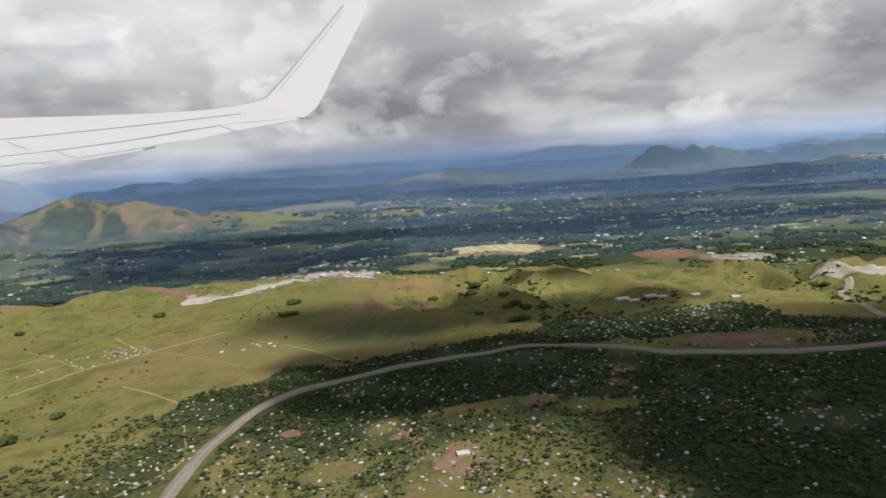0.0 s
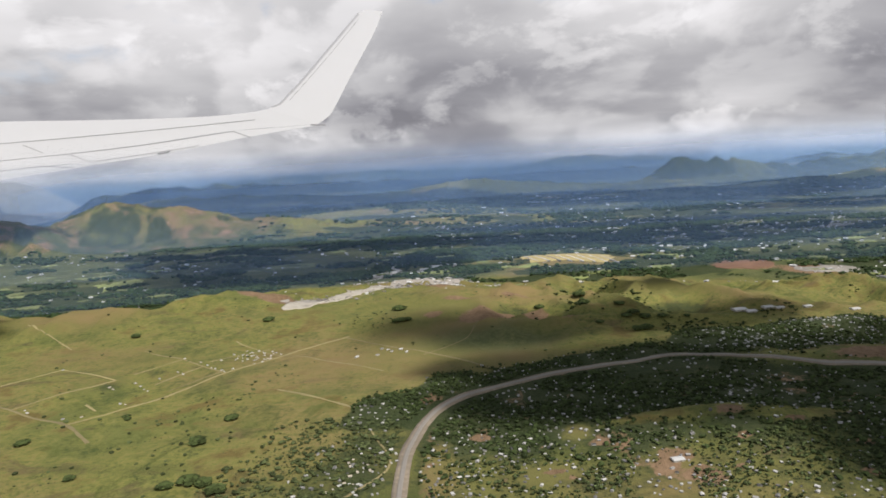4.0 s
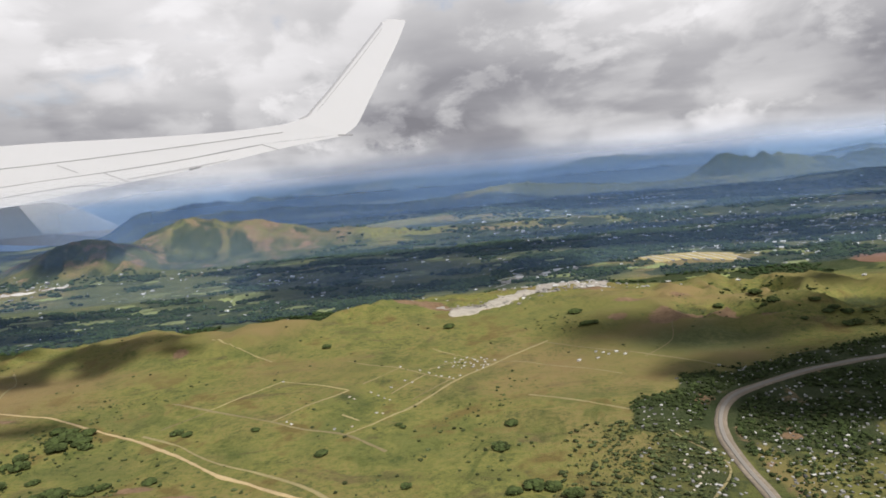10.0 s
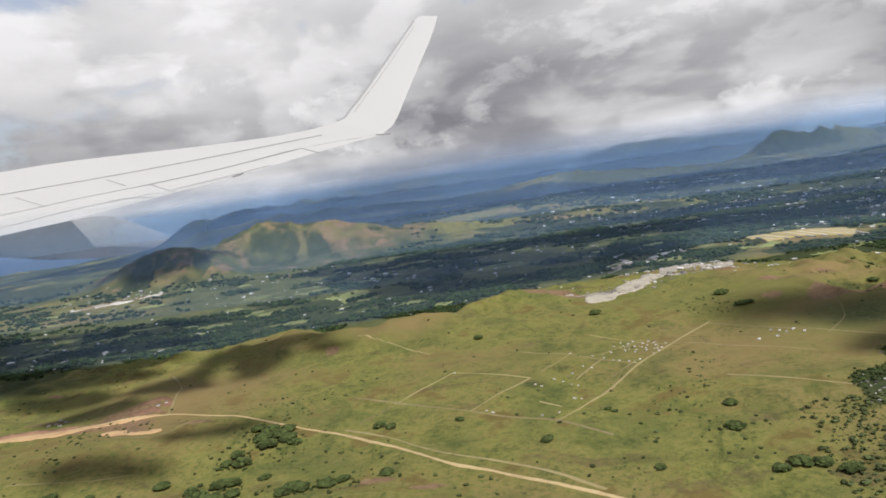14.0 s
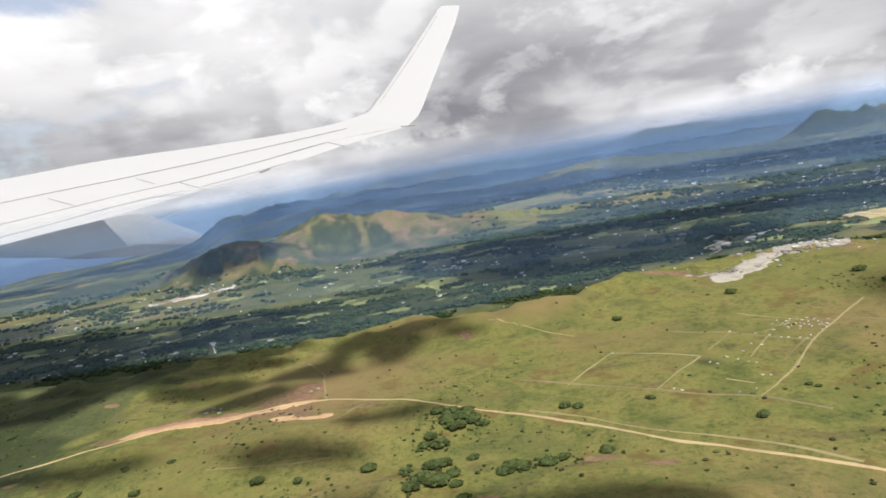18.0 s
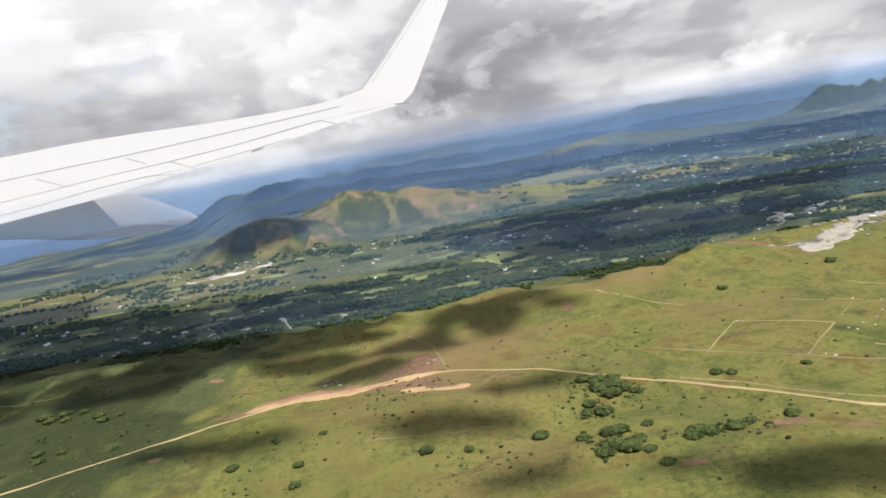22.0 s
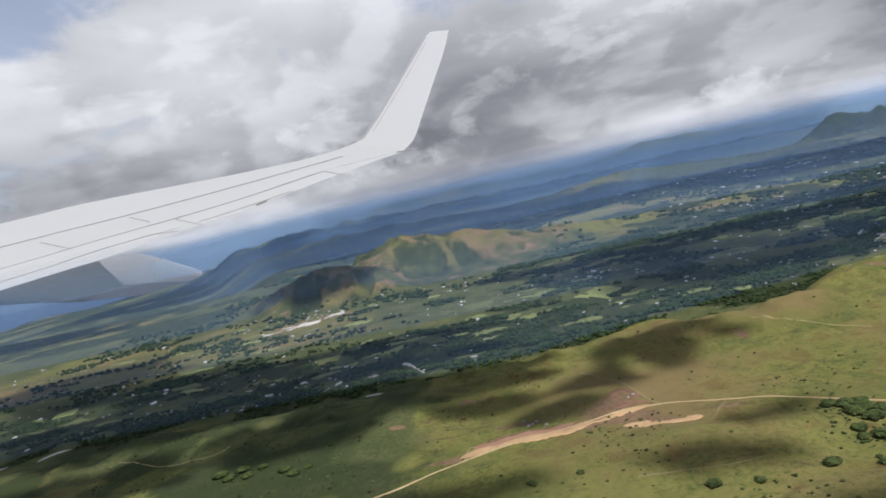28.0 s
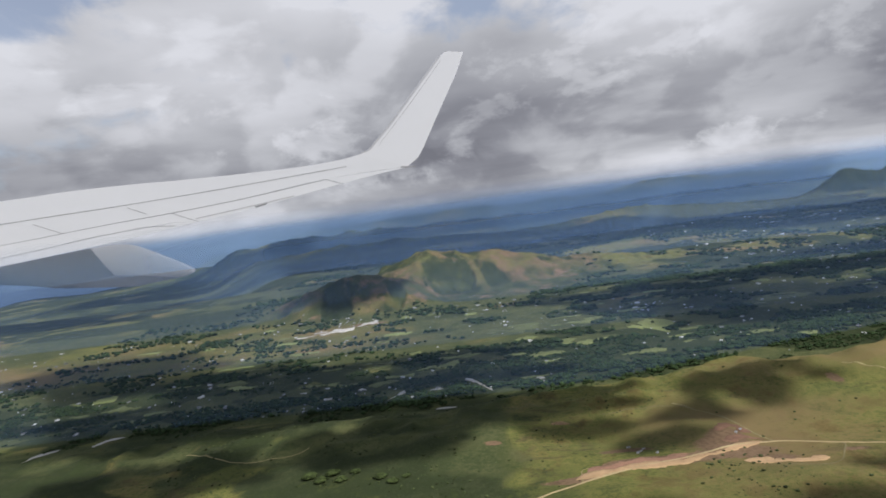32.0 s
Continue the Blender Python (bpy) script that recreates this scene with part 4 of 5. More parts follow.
def tree_shape(seed, clumps, rings=0, wide=1.0, small=1.0):
    """A crown one metre wide of several clumps, its foot at the origin."""
    rs = np.random.RandomState(seed)
    vs, fs, n = [], [], 0
    for k in range(clumps):
        v, f = blob(seed * 31 + k, rings)
        a, r = rs.rand() * 6.283, math.sqrt(rs.rand()) * (0.34 + 0.5 * (1 - small) * 0.3) * (clumps > 1)
        s = (0.42 + 0.25 * rs.rand()) * small if clumps > 1 else 1.0
        h = 0.30 + (0.26 + 0.3 * (1 - small)) * rs.rand() * (1 - 1.6 * r) if clumps > 1 else 0.34
        vs.append(v * (s * wide, s * wide, s * 0.8) + (r * math.cos(a) * wide, r * math.sin(a) * wide, h))
        fs.append(f + n)
        n += len(v)
    return np.vstack(vs), np.vstack(fs)


def scatter(name, shapes, x, y, size, tall, mat, label, category, sink=0.0):
    """Many small alike things joined into one mesh, turned and sized at random."""
    rs = np.random.RandomState(len(x))
    z = height(x, y)
    pick = rs.randint(len(shapes), size=len(x))
    turn = rs.rand(len(x)) * 6.283
    vs, fs, n = [], [], 0
    for k, (v, f) in enumerate(shapes):
        m = np.where(pick == k)[0]
        if len(m) == 0:
            continue
        c, s = np.cos(turn[m])[:, None], np.sin(turn[m])[:, None]
        vx, vy, vz = v[None, :, 0], v[None, :, 1], v[None, :, 2]
        q = np.stack([x[m][:, None] + (vx * c - vy * s) * size[m][:, None], y[m][:, None] + (vx * s + vy * c) * size[m][:, None], z[m][:, None] - sink + vz * (size[m] * tall[m])[:, None]], 2)
        vs.append(q.reshape(-1, 3))
        fs.append((f[None] + (np.arange(len(m)) * len(v))[:, None, None]).reshape(-1, f.shape[1]) + n)
        n += len(m) * len(v)
    return tagged(raw(name, np.vstack(vs), np.vstack(fs), mat), label, category, kind="stuff")


def sample(n, x0, x1, y0, y1, mask, seed):
    """Places drawn at random where mask(x, y) allows them."""
    rs = np.random.RandomState(seed)
    x, y = x0 + (x1 - x0) * rs.rand(n), y0 + (y1 - y0) * rs.rand(n)
    keep = rs.rand(n) < mask(x, y)
    return x[keep], y[keep], rs


def off_road(x, y):
    near = np.ones_like(x)
    for line, gap in ((HIGHWAY, 5.0), (MAIN_DIRT, 3.0)):
        c = spline(line, 4.0)
        for k in range(0, len(x), 4000):
            dist = np.sqrt(((x[k:k + 4000, None] - c[None, :, 0]) ** 2 + (y[k:k + 4000, None] - c[None, :, 1]) ** 2).min(1))
            near[k:k + 4000] *= dist > gap
    return near


def off_river(x, y):
    """Open banks on the near side of the river's reaches."""
    free = np.ones_like(x)
    for reach in REACHES:
        for cx, cy in spline(reach, 5.0):
            u, v = (x - cx) / 3.0, np.where(y < cy, (cy - y) / 12.0, (y - cy) / 2.5)
            free *= u * u + v * v > 1
    return free


def off_meadow(x, y):
    """Open fields and meadows of the valley."""
    free = 1 - np.clip(1.5 * (bump(x, y, 40, 580, 52, 38) + bump(x, y, 160, 503, 30, 24) + bump(x, y, 205, 472, 26, 14)), 0, 1)
    for a, b, c, e in MEADOWS:
        free = free * np.where(((x - a) / c) ** 2 + ((y - b) / (e + 2)) ** 2 < 1, 0.12, 1.0)
    return free


def clearings(x, y):
    """Open yards and gardens of the township."""
    holes = bump(x, y, 0, 172, 5, 7) + bump(x, y, -4, 160, 4, 5) + bump(x, y, -24, 196, 6, 8) + bump(x, y, -36, 174, 7, 4) + bump(x, y, -50, 187, 5, 3) + bump(x, y, -53, 199, 5, 3) + bump(x, y, 23, 200, 8, 4) + bump(x, y, 39, 193, 7, 4) + bump(x, y, 71, 194, 6, 3) + bump(x, y, -36, 169, 8, 4) + bump(x, y, -23, 192, 7, 5)
    return np.clip(1 - 1.4 * holes, 0, 1)


near_trees = [tree_shape(k, 4) for k in range(6)]
far_trees = [tree_shape(20 + k, 2, 0, 1.0) for k in range(5)]
x, y, rs = sample(120000, -130, 460, 95, 345, lambda x, y: town_mask(x, y) * clearings(x, y) * smoothstep(-0.75 + 0.2 * smoothstep(195, 165, y) * smoothstep(40, 0, x), 0.1 + 0.15 * smoothstep(195, 165, y) * smoothstep(40, 0, x), fbm(x, y, 14, 2, 1)) * off_road(x, y), 5)
near = y < 150
s = 0.55 + 1.35 * rs.rand(len(x)) ** 2.5
lit = gardens(x, y) > rs.rand(len(x))
scatter("garden_trees", [tree_shape(60 + k, 3) for k in range(5)], x[lit], y[lit], s[lit], 0.8 + 0 * s[lit], M_GARDEN, "green garden trees between the township houses", "trees")
x, y, s, near = x[~lit], y[~lit], s[~lit], near[~lit]
lit = (x < np.interp(y, [60, 160, 190, 217, 234], [-70, -76, -74, -69, -58])) & (y < 214)
few = lit & (rs.rand(len(x)) < 0.7)
x, y, s, near, lit = x[~few], y[~few], s[~few], near[~few], lit[~few]
scatter("roadside_trees", [tree_shape(64 + k, 3) for k in range(5)], x[lit], y[lit], s[lit] * 0.85, 0.8 + 0 * s[lit], M_GARDEN, "green thicket trees west of the highway", "trees")
x, y, s, near = x[~lit], y[~lit], s[~lit], near[~lit]
scatter("township_trees", near_trees, x[near], y[near], s[near], 0.8 + 0 * s[near], M_LEAF, "dense dark green trees shading the township", "trees")
scatter("township_trees", [tree_shape(24 + k, 1) for k in range(5)], x[~near], y[~near], s[~near] * 1.1, 0.8 + 0 * s[~near], M_LEAF, "dense dark green trees shading the township", "trees")
x, y, rs = sample(110000, -1000, 520, 405, 960, lambda x, y: valley_mask(x, y) * smoothstep(-0.30, 0.20, fbm(x * 0.7, y, 19, 3, 3)) * off_meadow(x, y) * off_river(x, y), 6)
s = 1.6 + 2.8 * rs.rand(len(x)) ** 2 + 0.004 * (y - 400)
near = y < 540
scatter("valley_trees", far_trees, x[near], y[near], s[near], 0.75 + 0 * s[near], M_LEAF_FAR, "dark woods and hedges filling the valley", "trees")
scatter("valley_trees", [tree_shape(40 + k, 1) for k in range(4)], x[~near], y[~near], s[~near], 0.8 + 0 * s[~near], M_LEAF_FAR, "dark woods and hedges filling the valley", "trees")

x, y, rs = sample(26000, -900, 1300, 970, 1900, lambda x, y: smoothstep(0.0, 0.45, fbm(x * 0.7, y, 70, 4, 3)) * (1 - np.clip(2 * bump(x, y, -530, 1000, 190, 120), 0, 1)), 22)
s = 4.5 + 5.0 * rs.rand(len(x)) ** 2
scatter("far_woods", [tree_shape(44 + k, 1) for k in range(4)], x, y, s, 0.7 + 0 * s, M_LEAF_FAR, "dark woods on the far plain", "trees")


def river_bank(x, y):
    line = spline([(-760, 440), (-640, 448), (-560, 432), (-480, 446), (-400, 450), (-330, 470), (-220, 520), (-140, 560), (-90, 650)], 10)
    dist = np.sqrt(((x[:, None] - line[None, :, 0]) ** 2 + (y[:, None] - line[None, :, 1]) ** 2).min(1))
    return np.clip(1.1 - dist / 22, 0, 1) * smoothstep(-0.6, 0.1, fbm(x * 0.6, y, 18, 3, 2)) * off_river(x, y)


x, y, rs = sample(34000, -780, -60, 405, 680, river_bank, 7)
s = 3.0 + 3.0 * rs.rand(len(x))
scatter("riverside_trees", far_trees, x, y, s, 0.8 + 0 * s, M_LEAF_FAR, "tall dark riverside woods", "trees")
x, y, rs = sample(30000, -700, 40, 130, 420, lambda x, y: (0.05 + 0.9 * smoothstep(0.25, 0.8, fbm(x, y, 42, 4, 4)) + 0.7 * smoothstep(-440, -560, x) * smoothstep(0.0, 0.6, fbm(x, y, 30, 3, 2)) + 0.8 * smoothstep(9, 3, np.abs(x + 133 + 0.52 * (276 - y)) + 3 * vnoise(x, y, 10, 1)) * smoothstep(300, 270, y)) * (1 - town_mask(x, y)) * off_road(x, y), 8)
s = 0.3 + 1.5 * rs.rand(len(x)) ** 5
scatter("grassland_scrub", [tree_shape(50 + k, 1) for k in range(4)], x, y, s, 0.7 + 0 * s, M_SCRUB, "small dark bushes dotted over the grass", "scrub", 0.1)
x, y, rs = sample(6500, -170, -70, 95, 215, lambda x, y: smoothstep(-36, -10, -np.abs(x + 100 + 0.35 * (175 - y))) * 0.9 * off_road(x, y), 9)
s = 0.6 + 2.2 * rs.rand(len(x)) ** 3
scatter("thicket", near_trees, x, y, s, 0.7 + 0 * s, M_SCRUB, "green thicket beside the highway", "thicket")
x, y, rs = sample(1800, 0, 220, 300, 420, lambda x, y: smoothstep(0.1, 0.6, fbm(x, y, 30, 3, 2)), 10)
s = 1.4 + 2.0 * rs.rand(len(x)) ** 2
scatter("hill_trees", far_trees, x, y, s, 0.75 + 0 * s, M_LEAF, "dark trees scattered on the grassy hills", "trees")


x, y, rs = sample(6000, -610, -250, 165, 320, lambda x, y: sum(bump(x, y, *q) for q in ((-309, 238, 13, 11), (-315, 190, 10, 14), (-284, 192, 13, 5), (-316, 218, 8, 7), (-264, 196, 14, 6), (-586, 300, 14, 5), (-554, 289, 9, 4), (-555, 248, 10, 4), (-525, 262, 8, 4), (-540, 312, 12, 4), (-570, 270, 12, 5))) * 0.9, 17)
s = 0.6 + 1.8 * rs.rand(len(x)) ** 2
scatter("grove_bushes", near_trees, x, y, s, 0.7 + 0 * s, M_LEAF, "dark bushes round the groves", "bushes")


def tree_thing(seed):
    """A broad single tree: a forked trunk under a crown of leaf clumps."""
    t = new("tree")
    bm = bmesh.new()
    rs = np.random.RandomState(seed)
    bmesh.ops.create_cone(bm, cap_ends=True, segments=7, radius1=0.07, radius2=0.045, depth=0.34, matrix=Matrix.Translation((0, 0, 0.13)))
    for k in range(3):
        a = k * 2.1 + rs.rand()
        m = Matrix.Translation((0.07 * math.cos(a), 0.07 * math.sin(a), 0.34)) @ Matrix.Rotation(a, 4, "Z") @ Matrix.Rotation(0.7, 4, "Y")
        bmesh.ops.create_cone(bm, cap_ends=True, segments=5, radius1=0.035, radius2=0.015, depth=0.22, matrix=m)
    part("trunk", bm, M_BARK, t)
    v, f = tree_shape(seed, 46, 1, small=0.62)
    raw("crown", v, f, M_GROVE, t)
    return tagged(t, "broad dark green tree standing alone in the grass", "tree", "trees in the grassland")


TREE_KINDS = [tree_thing(70 + k) for k in range(4)]
SINGLE = [(-139, 223, 4.6), (-144, 203.5, 5.4), (-204, 208, 4.8), (-235, 236, 3.6), (-164, 369, 6.5), (-91, 379, 8.0), (-230, 348, 5.5), (-267, 240, 5.0), (-262, 238, 4.0), (13, 382, 7.5), (-338, 204, 5.5), (-301, 205, 4.0),
          (-257, 196, 4.6), (-378, 202, 5.2), (-363, 201, 4.0), (-420, 222, 3.2), (-424, 202, 3.8), (-451, 207, 4.4), (-439, 221, 3.0), (-324, 197, 4.2), (-305, 182, 4.0), (-302, 172, 4.4)]
GROVES = [
    (-318, 247, 6.0), (-312, 245, 7.0), (-306, 247, 6.0), (-308, 240, 8.0), (-303, 237, 7.5), (-299, 233, 5.0), (-313, 237, 7.0), (-309, 231, 6.5),
    (-318, 224, 5.5), (-314, 217, 6.5), (-320, 218, 4.5), (-315, 199, 6.5), (-311, 201, 5.5), (-316, 186, 7.0), (-311, 183, 7.0), (-319, 181, 6.0),
    (-307, 190, 5.0), (-288, 193, 6.5), (-284, 191, 5.5), (-290, 189, 5.5), (-276, 192, 6.0), (-271, 194, 4.5), (27, 330, 5.0), (31, 332, 5.5),
    (36, 329, 6.0), (44, 326, 5.0), (41, 359, 4.5), (38, 356, 4.0), (-131, 173, 5.0), (-136, 175, 5.5), (-142, 173, 4.5),
]
GROVES += [
    (-126, 168, 5.0), (-173, 181, 3.5), (-180, 231, 2.6), (-178, 228, 2.2), (189, 348, 6.0), (194, 346, 5.0), (-302, 204, 3.0), (-596, 304, 7),
    (-589, 298, 6), (-584, 304, 7), (-578, 296, 6), (-572, 302, 5), (-558, 293, 6), (-551, 286, 6), (-545, 291, 4), (-562, 252, 5), (-556, 244, 5),
    (-549, 250, 4), (-522, 247, 4), (-451, 206, 4), (-438, 220, 3), (-425, 202, 3.2), (-423, 191, 4.5), (-88, 352, 6), (-85, 353, 5), (-91, 351, 5),
    (10, 353, 7), (44, 356, 6), (48, 358, 5), (28, 314, 6), (33, 316, 6),
]
GROVES += [
    (26, 341, 5), (-11, 374, 6), (12, 323, 4),
]
rs = np.random.RandomState(3)
for k, (x, y, s) in enumerate(SINGLE + GROVES):
    kind = TREE_KINDS[k % 4]
    m = pose(x, y, land(x, y) - 0.1, 0, 0, rs.rand() * 360)
    t = kind if k < 4 else copy_thing(kind, m)
    t.matrix_basis = m @ Matrix.Diagonal((s, s * (0.8 + 0.4 * rs.rand()), s * (0.50 + 0.12 * rs.rand()), 1))
    if k >= len(SINGLE):
        tagged(t, "dark green tree crowded in a grove on the grass", "tree", "trees of the groves")

# ---- houses ----
def house_shape():
    """Walls and a gabled roof, one metre long, as plain arrays of triangles."""
    w, d, h, r, e = 0.5, 0.36, 0.42, 0.20, 0.05
    walls = np.array([(-w, -d, 0), (w, -d, 0), (w, d, 0), (-w, d, 0), (-w, -d, h), (w, -d, h), (w, d, h), (-w, d, h)])
    quads = [(0, 1, 5, 4), (1, 2, 6, 5), (2, 3, 7, 6), (3, 0, 4, 7), (4, 5, 6, 7)]
    roof = np.array([(-w - e, -d - e, h), (w + e, -d - e, h), (w + e, 0, h + r), (-w - e, 0, h + r), (w + e, d + e, h), (-w - e, d + e, h)])
    under = roof - (0, 0, 0.05)
    rq = [(0, 1, 2, 3), (3, 2, 4, 5), (7, 6, 9, 8), (8, 9, 11, 10), (0, 6, 7, 1), (5, 4, 10, 11), (1, 7, 8, 2), (2, 8, 10, 4), (0, 3, 9, 6), (3, 5, 11, 9)]
    return walls, np.array(quads), np.vstack([roof, under]), np.array(rq)


WALLS_V, WALLS_F, ROOF_V, ROOF_F = house_shape()
ROOF_MATS = [surface("white_sheet_roof", (0.46, 0.46, 0.44), 0.45, 1.0, 0.3), surface("grey_sheet_roof", (0.28, 0.285, 0.29), 0.4, 1.0, 0.45), surface("rusty_roof", (0.26, 0.15, 0.10), 0.8, 1.0, 0.35), surface("cream_roof", (0.42, 0.37, 0.29), 0.6, 1.0, 0.3)]
ROOF_WORDS = ["small plastered house with a white sheet-metal roof", "small plastered house with a grey sheet-metal roof", "small plastered house with a rusty brown roof", "small plastered house with a cream-coloured roof"]


def house_thing(kind):
    h = new("house")
    raw("wall", WALLS_V, WALLS_F, M_WALL, h)
    raw("roof", ROOF_V, ROOF_F, ROOF_MATS[kind], h)
    bm = bmesh.new()
    bmesh.ops.create_cube(bm, size=1.0, matrix=Matrix.Translation((0.1, -0.362, 0.14)) @ Matrix.Diagonal((0.12, 0.02, 0.28, 1)))
    part("door", bm, M_BARK, h)
    bm = bmesh.new()
    bmesh.ops.create_cube(bm, size=1.0, matrix=Matrix.Translation((-0.22, -0.362, 0.24)) @ Matrix.Diagonal((0.16, 0.02, 0.14, 1)))
    part("window", bm, M_SEAM, h)
    return tagged(h, ROOF_WORDS[kind], "house", "houses")


HOUSE_KINDS = [house_thing(k) for k in range(4)]
used_house = [0, 0, 0, 0]


def house(x, y, size, turn, kind, group, words="", tall=1.0):
    m = pose(x, y, land(x, y) - 0.05, 0, 0, turn)
    h = HOUSE_KINDS[kind] if not used_house[kind] else copy_thing(HOUSE_KINDS[kind], m)
    used_house[kind] = 1
    h.matrix_basis = m @ Matrix.Diagonal((size, size, size * 0.8 * tall, 1))
    return tagged(h, words, group=group)


VILLAGE = [(-160, 314), (-157, 311), (-154, 313), (-151, 309), (-148, 311), (-158, 306), (-155, 304), (-152, 302), (-149, 305), (-146, 303), (-160, 300), (-156, 298), (-152, 296), (-148, 298), (-145, 296), (-141, 303), (-165, 307), (-168, 298), (-150, 290), (-147, 292),
           (-176, 296), (-172, 291), (-168, 287), (-166, 285), (-162, 282), (-160, 280), (-157, 283), (-186, 301), (-182, 284), (-179, 281), (-188, 278), (-196, 273), (-193, 270), (-190, 266), (-187, 264), (-205, 267), (-202, 265), (-225, 243), (-222, 241), (-204, 232), (-198, 233), (-190, 248), (-188, 246), (-240, 296)]
rs = np.random.RandomState(11)
for x, y in VILLAGE:
    house(x + rs.uniform(-0.6, 0.6), y + rs.uniform(-0.6, 0.6), rs.uniform(0.75, 1.1), -35 + rs.choice([0, 90]), int(rs.choice([0, 0, 0, 1, 3])), "houses of the village", "small white-roofed house of the grassland village")
for k in range(24):
    house(-153 + rs.uniform(-10, 9), 303 + rs.uniform(-8, 9), rs.uniform(0.55, 0.85), -35 + rs.choice([0, 90]), int(rs.choice([0, 1, 1, 3])), "houses of the village", "small pale-roofed house crowded in the grassland village")
for k in range(30):
    house(-88 + rs.normal(0, 4.5) + 0.25 * (k - 15), 176 + 0.9 * (k - 15) + rs.normal(0, 2.0), rs.uniform(0.6, 1.1), 20 + rs.choice([0, 90]), int(rs.choice([0, 0, 1, 3])), "houses beside the highway", "small pale-roofed house in the thicket beside the highway")
for x, y in [(-94, 303), (-91, 301), (-89, 298), (-85, 301), (-95, 293), (-104, 290), (-82, 296), (-434, 288), (-438, 297), (-428, 282), (-432, 292), (-436, 285), (-384, 300), (-387, 297)]:
    house(x, y, rs.uniform(1.2, 1.7), rs.uniform(0, 90), int(rs.choice([0, 1])), "houses of the hamlet", "small house of a grassland hamlet with a pale roof")
x, y, rs = sample(12000, -108, 330, 110, 330, lambda x, y: town_mask(x, y) * off_road(x, y) * (0.25 + 0.75 * smoothstep(-0.3, 0.4, fbm(x, y, 26, 2, 5))), 12)
order = np.argsort((x + 10) ** 2 * 0.3 + y ** 2)
x, y = x[order], y[order]
keep = []
for k in range(len(x)):
    if all((x[k] - x[j]) ** 2 + (y[k] - y[j]) ** 2 > 2.6 for j in keep):
        keep.append(k)
x, y = x[keep], y[keep]
count = 225
for k in range(min(count, len(x))):
    kind = int(rs.choice([0, 1, 1, 1, 2, 2, 2, 3]))
    house(x[k], y[k], 0.5 + 0.65 * rs.rand() ** 2, rs.choice([20, 110]) + rs.uniform(-12, 12), kind, "houses of the township", ROOF_WORDS[kind].replace("small", "township").replace("plastered ", "") + " among trees")
H_SHAPES = [(np.vstack([WALLS_V, ROOF_V]), np.vstack([WALLS_F, ROOF_F + 8]))]
x, y = x[count:], y[count:]
scatter("far_township_houses", H_SHAPES, x, y, 0.55 + 0.7 * np.random.RandomState(2).rand(len(x)) ** 2, 0.8 + 0 * x, M_ROOFS_TOWN, "many small pale-roofed houses among the trees", "houses")
ex, ey = np.meshgrid(np.arange(56, 126, 5.0), np.arange(272, 306, 5.5))
ex, ey = ex.ravel() + rs.uniform(-1.6, 1.6, ex.size), ey.ravel() + 0.1 * (ex.ravel() - 90) + rs.uniform(-1.6, 1.6, ex.size)
scatter("estate_houses", H_SHAPES, ex, ey, 1.05 + 0 * ex, 0.8 + 0 * ex, M_ROOF, "rows of small white-roofed estate houses", "houses")
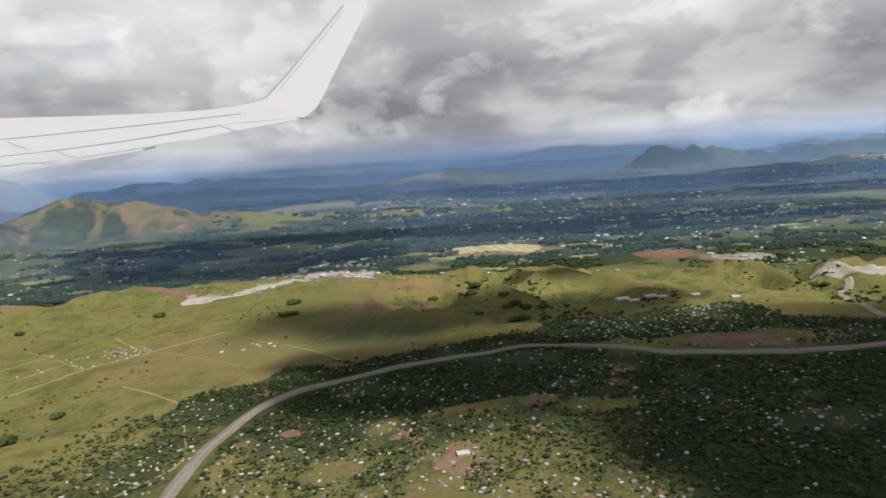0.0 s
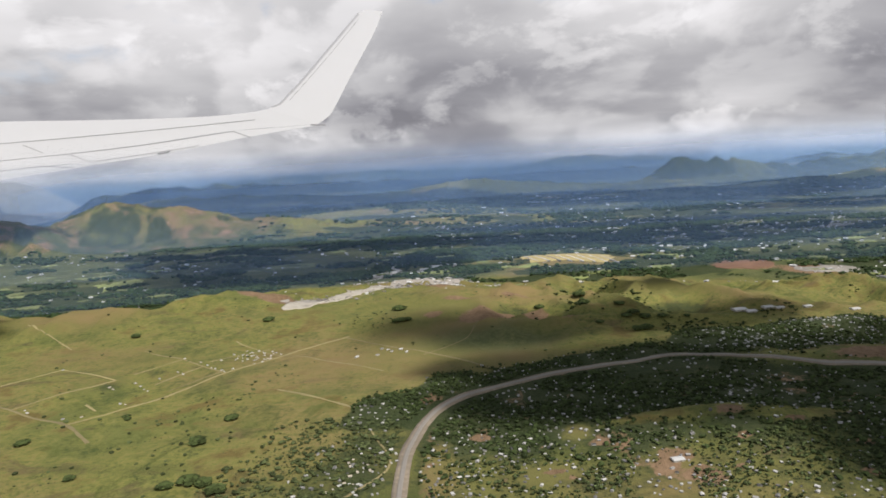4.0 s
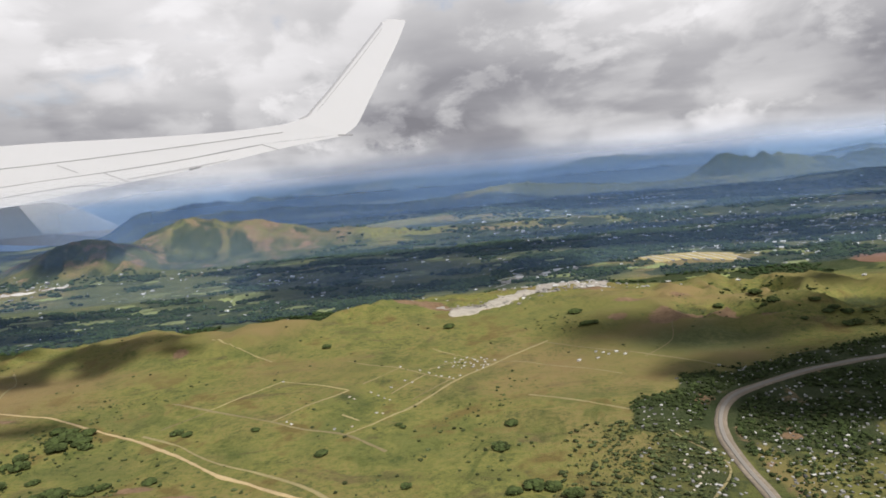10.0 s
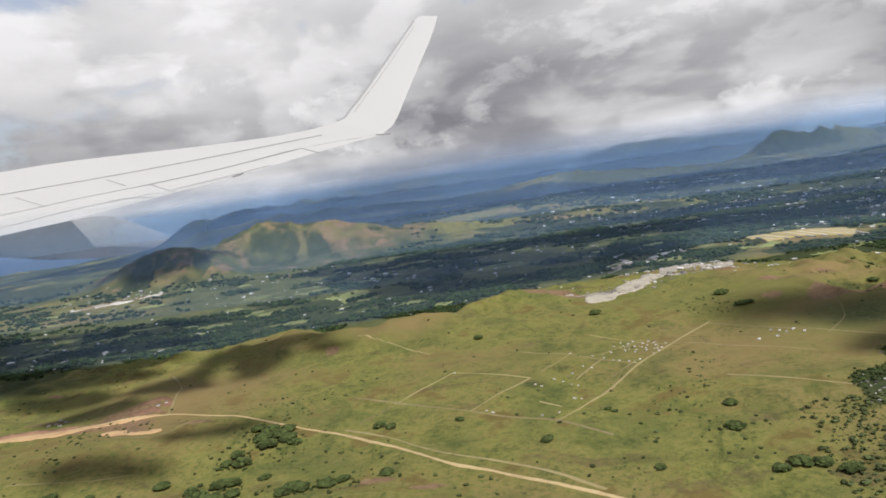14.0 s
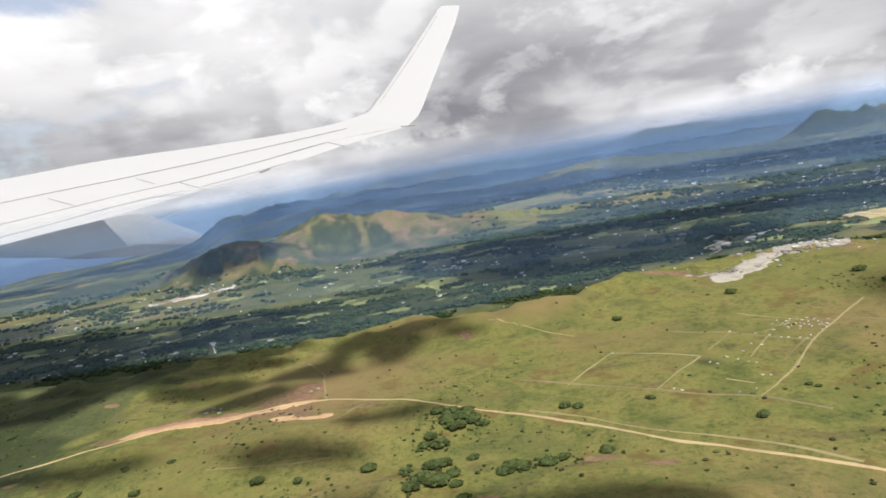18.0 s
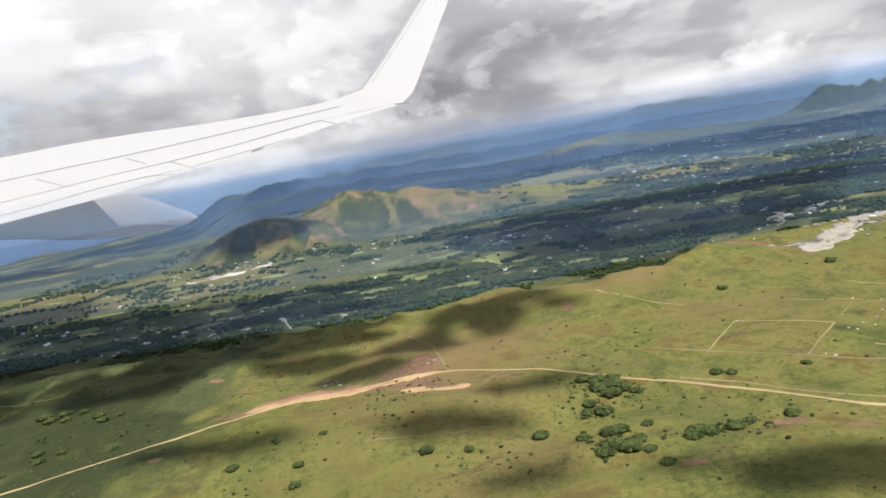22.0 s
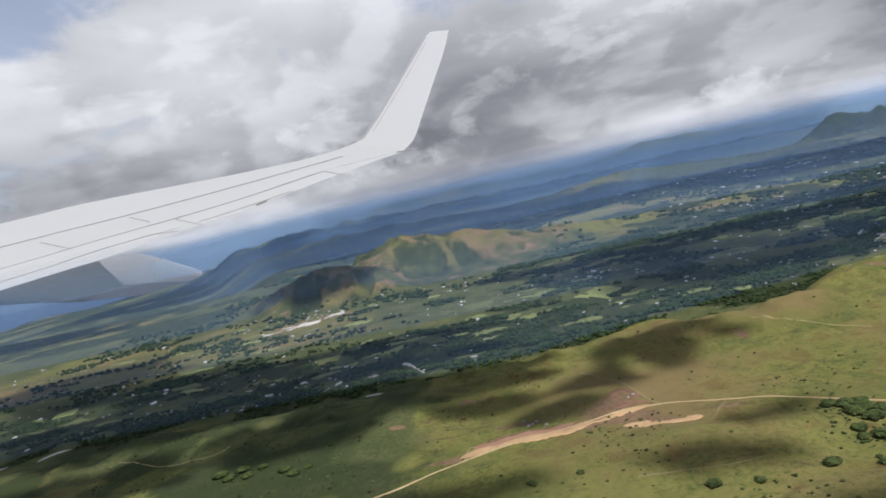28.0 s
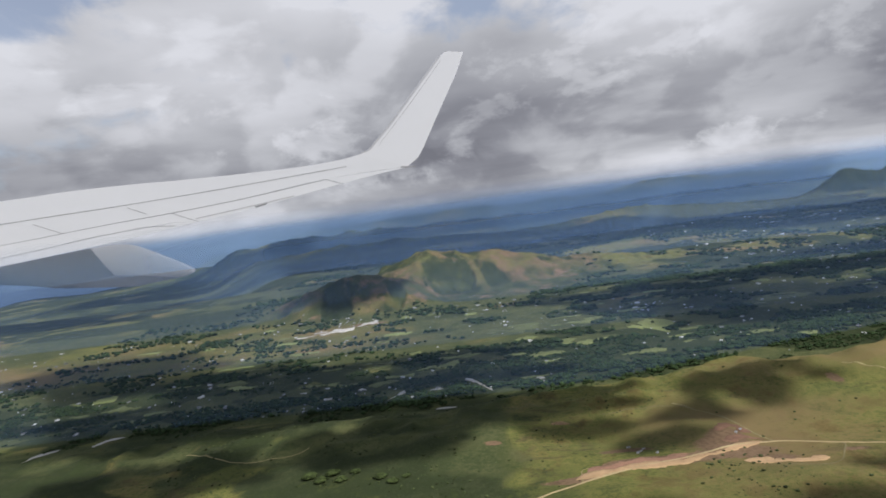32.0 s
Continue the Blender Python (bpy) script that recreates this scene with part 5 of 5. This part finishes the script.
for x, y, s in ((85, 334, 6.0), (90, 332, 5.0), (99, 333, 5.0), (104, 331, 4.0), (126, 346, 4.0), (137, 323, 4.0), (0, 173, 3.2), (-58, 462, 5.5), (-66, 466, 4.5), (-72, 455, 4.0), (-73, 582, 11.0), (-84, 575, 7.0), (-60, 594, 7.0), (-108, 566, 6.0), (-92, 556, 6.0)):
    house(x, y, s, 10, 0, "large halls", "long hall with a white sheet-metal roof", 0.5)
x, y, rs = sample(20000, -1150, 480, 430, 1000, lambda x, y: (1 - smoothstep(0, -200, x) * smoothstep(820, 860, y)) * 0.06 + 0.9 * (bump(x, y, 180, 590, 26, 10) + bump(x, y, 86, 637, 24, 10) + bump(x, y, 124, 570, 18, 10) + bump(x, y, 205, 478, 20, 12) + bump(x, y, 190, 630, 60, 18) + bump(x, y, 95, 660, 30, 16) + bump(x, y, 225, 1000, 40, 30) + bump(x, y, 380, 760, 60, 40) + bump(x, y, 205, 446, 40, 12) + bump(x, y, -345, 670, 25, 22) + bump(x, y, -70, 470, 30, 16) + bump(x, y, -655, 785, 35, 14) + bump(x, y, -600, 440, 60, 16) + bump(x, y, 200, 800, 160, 90)), 13)
scatter("valley_houses", H_SHAPES, x, y, 1.2 + 3.2 * rs.rand(len(x)) ** 4, 0.6 + 0 * x, M_ROOFS, "scattered pale roofs across the valley", "houses")

x, y, rs = sample(9000, -150, 1100, 960, 1750, lambda x, y: 0.02 + 0.6 * smoothstep(0.45, 0.8, fbm(x * 0.7, y, 110, 3, 5)), 21)
scatter("far_settlement_houses", H_SHAPES, x, y, 2.5 + 4.0 * rs.rand(len(x)) ** 3, 0.6 + 0 * x, M_ROOFS, "pale roofs of far settlements on the plain", "houses")

# ---- quarry heaps ----
x, y, rs = sample(1500, -170, -60, 412, 490, lambda x, y: bump(x, y, -140, 428, 22, 9) + bump(x, y, -108, 462, 20, 14), 15)
scatter("rubble_heaps", [tree_shape(90 + k, 1) for k in range(4)], x, y, 0.8 + 2.8 * rs.rand(len(x)) ** 3, 0.6 + 0 * x, M_QUARRY, "grey rubble heaps on the quarry floor", "rubble", 0.2)
x, y, rs = sample(220, -120, -20, 450, 500, lambda x, y: bump(x, y, -70, 474, 32, 14), 16)
scatter("works_buildings", H_SHAPES, x, y, 1.2 + 2.4 * rs.rand(len(x)) ** 2, 0.6 + 0 * x, M_ROOFS_TOWN, "sheds and workshops below the quarry", "sheds")
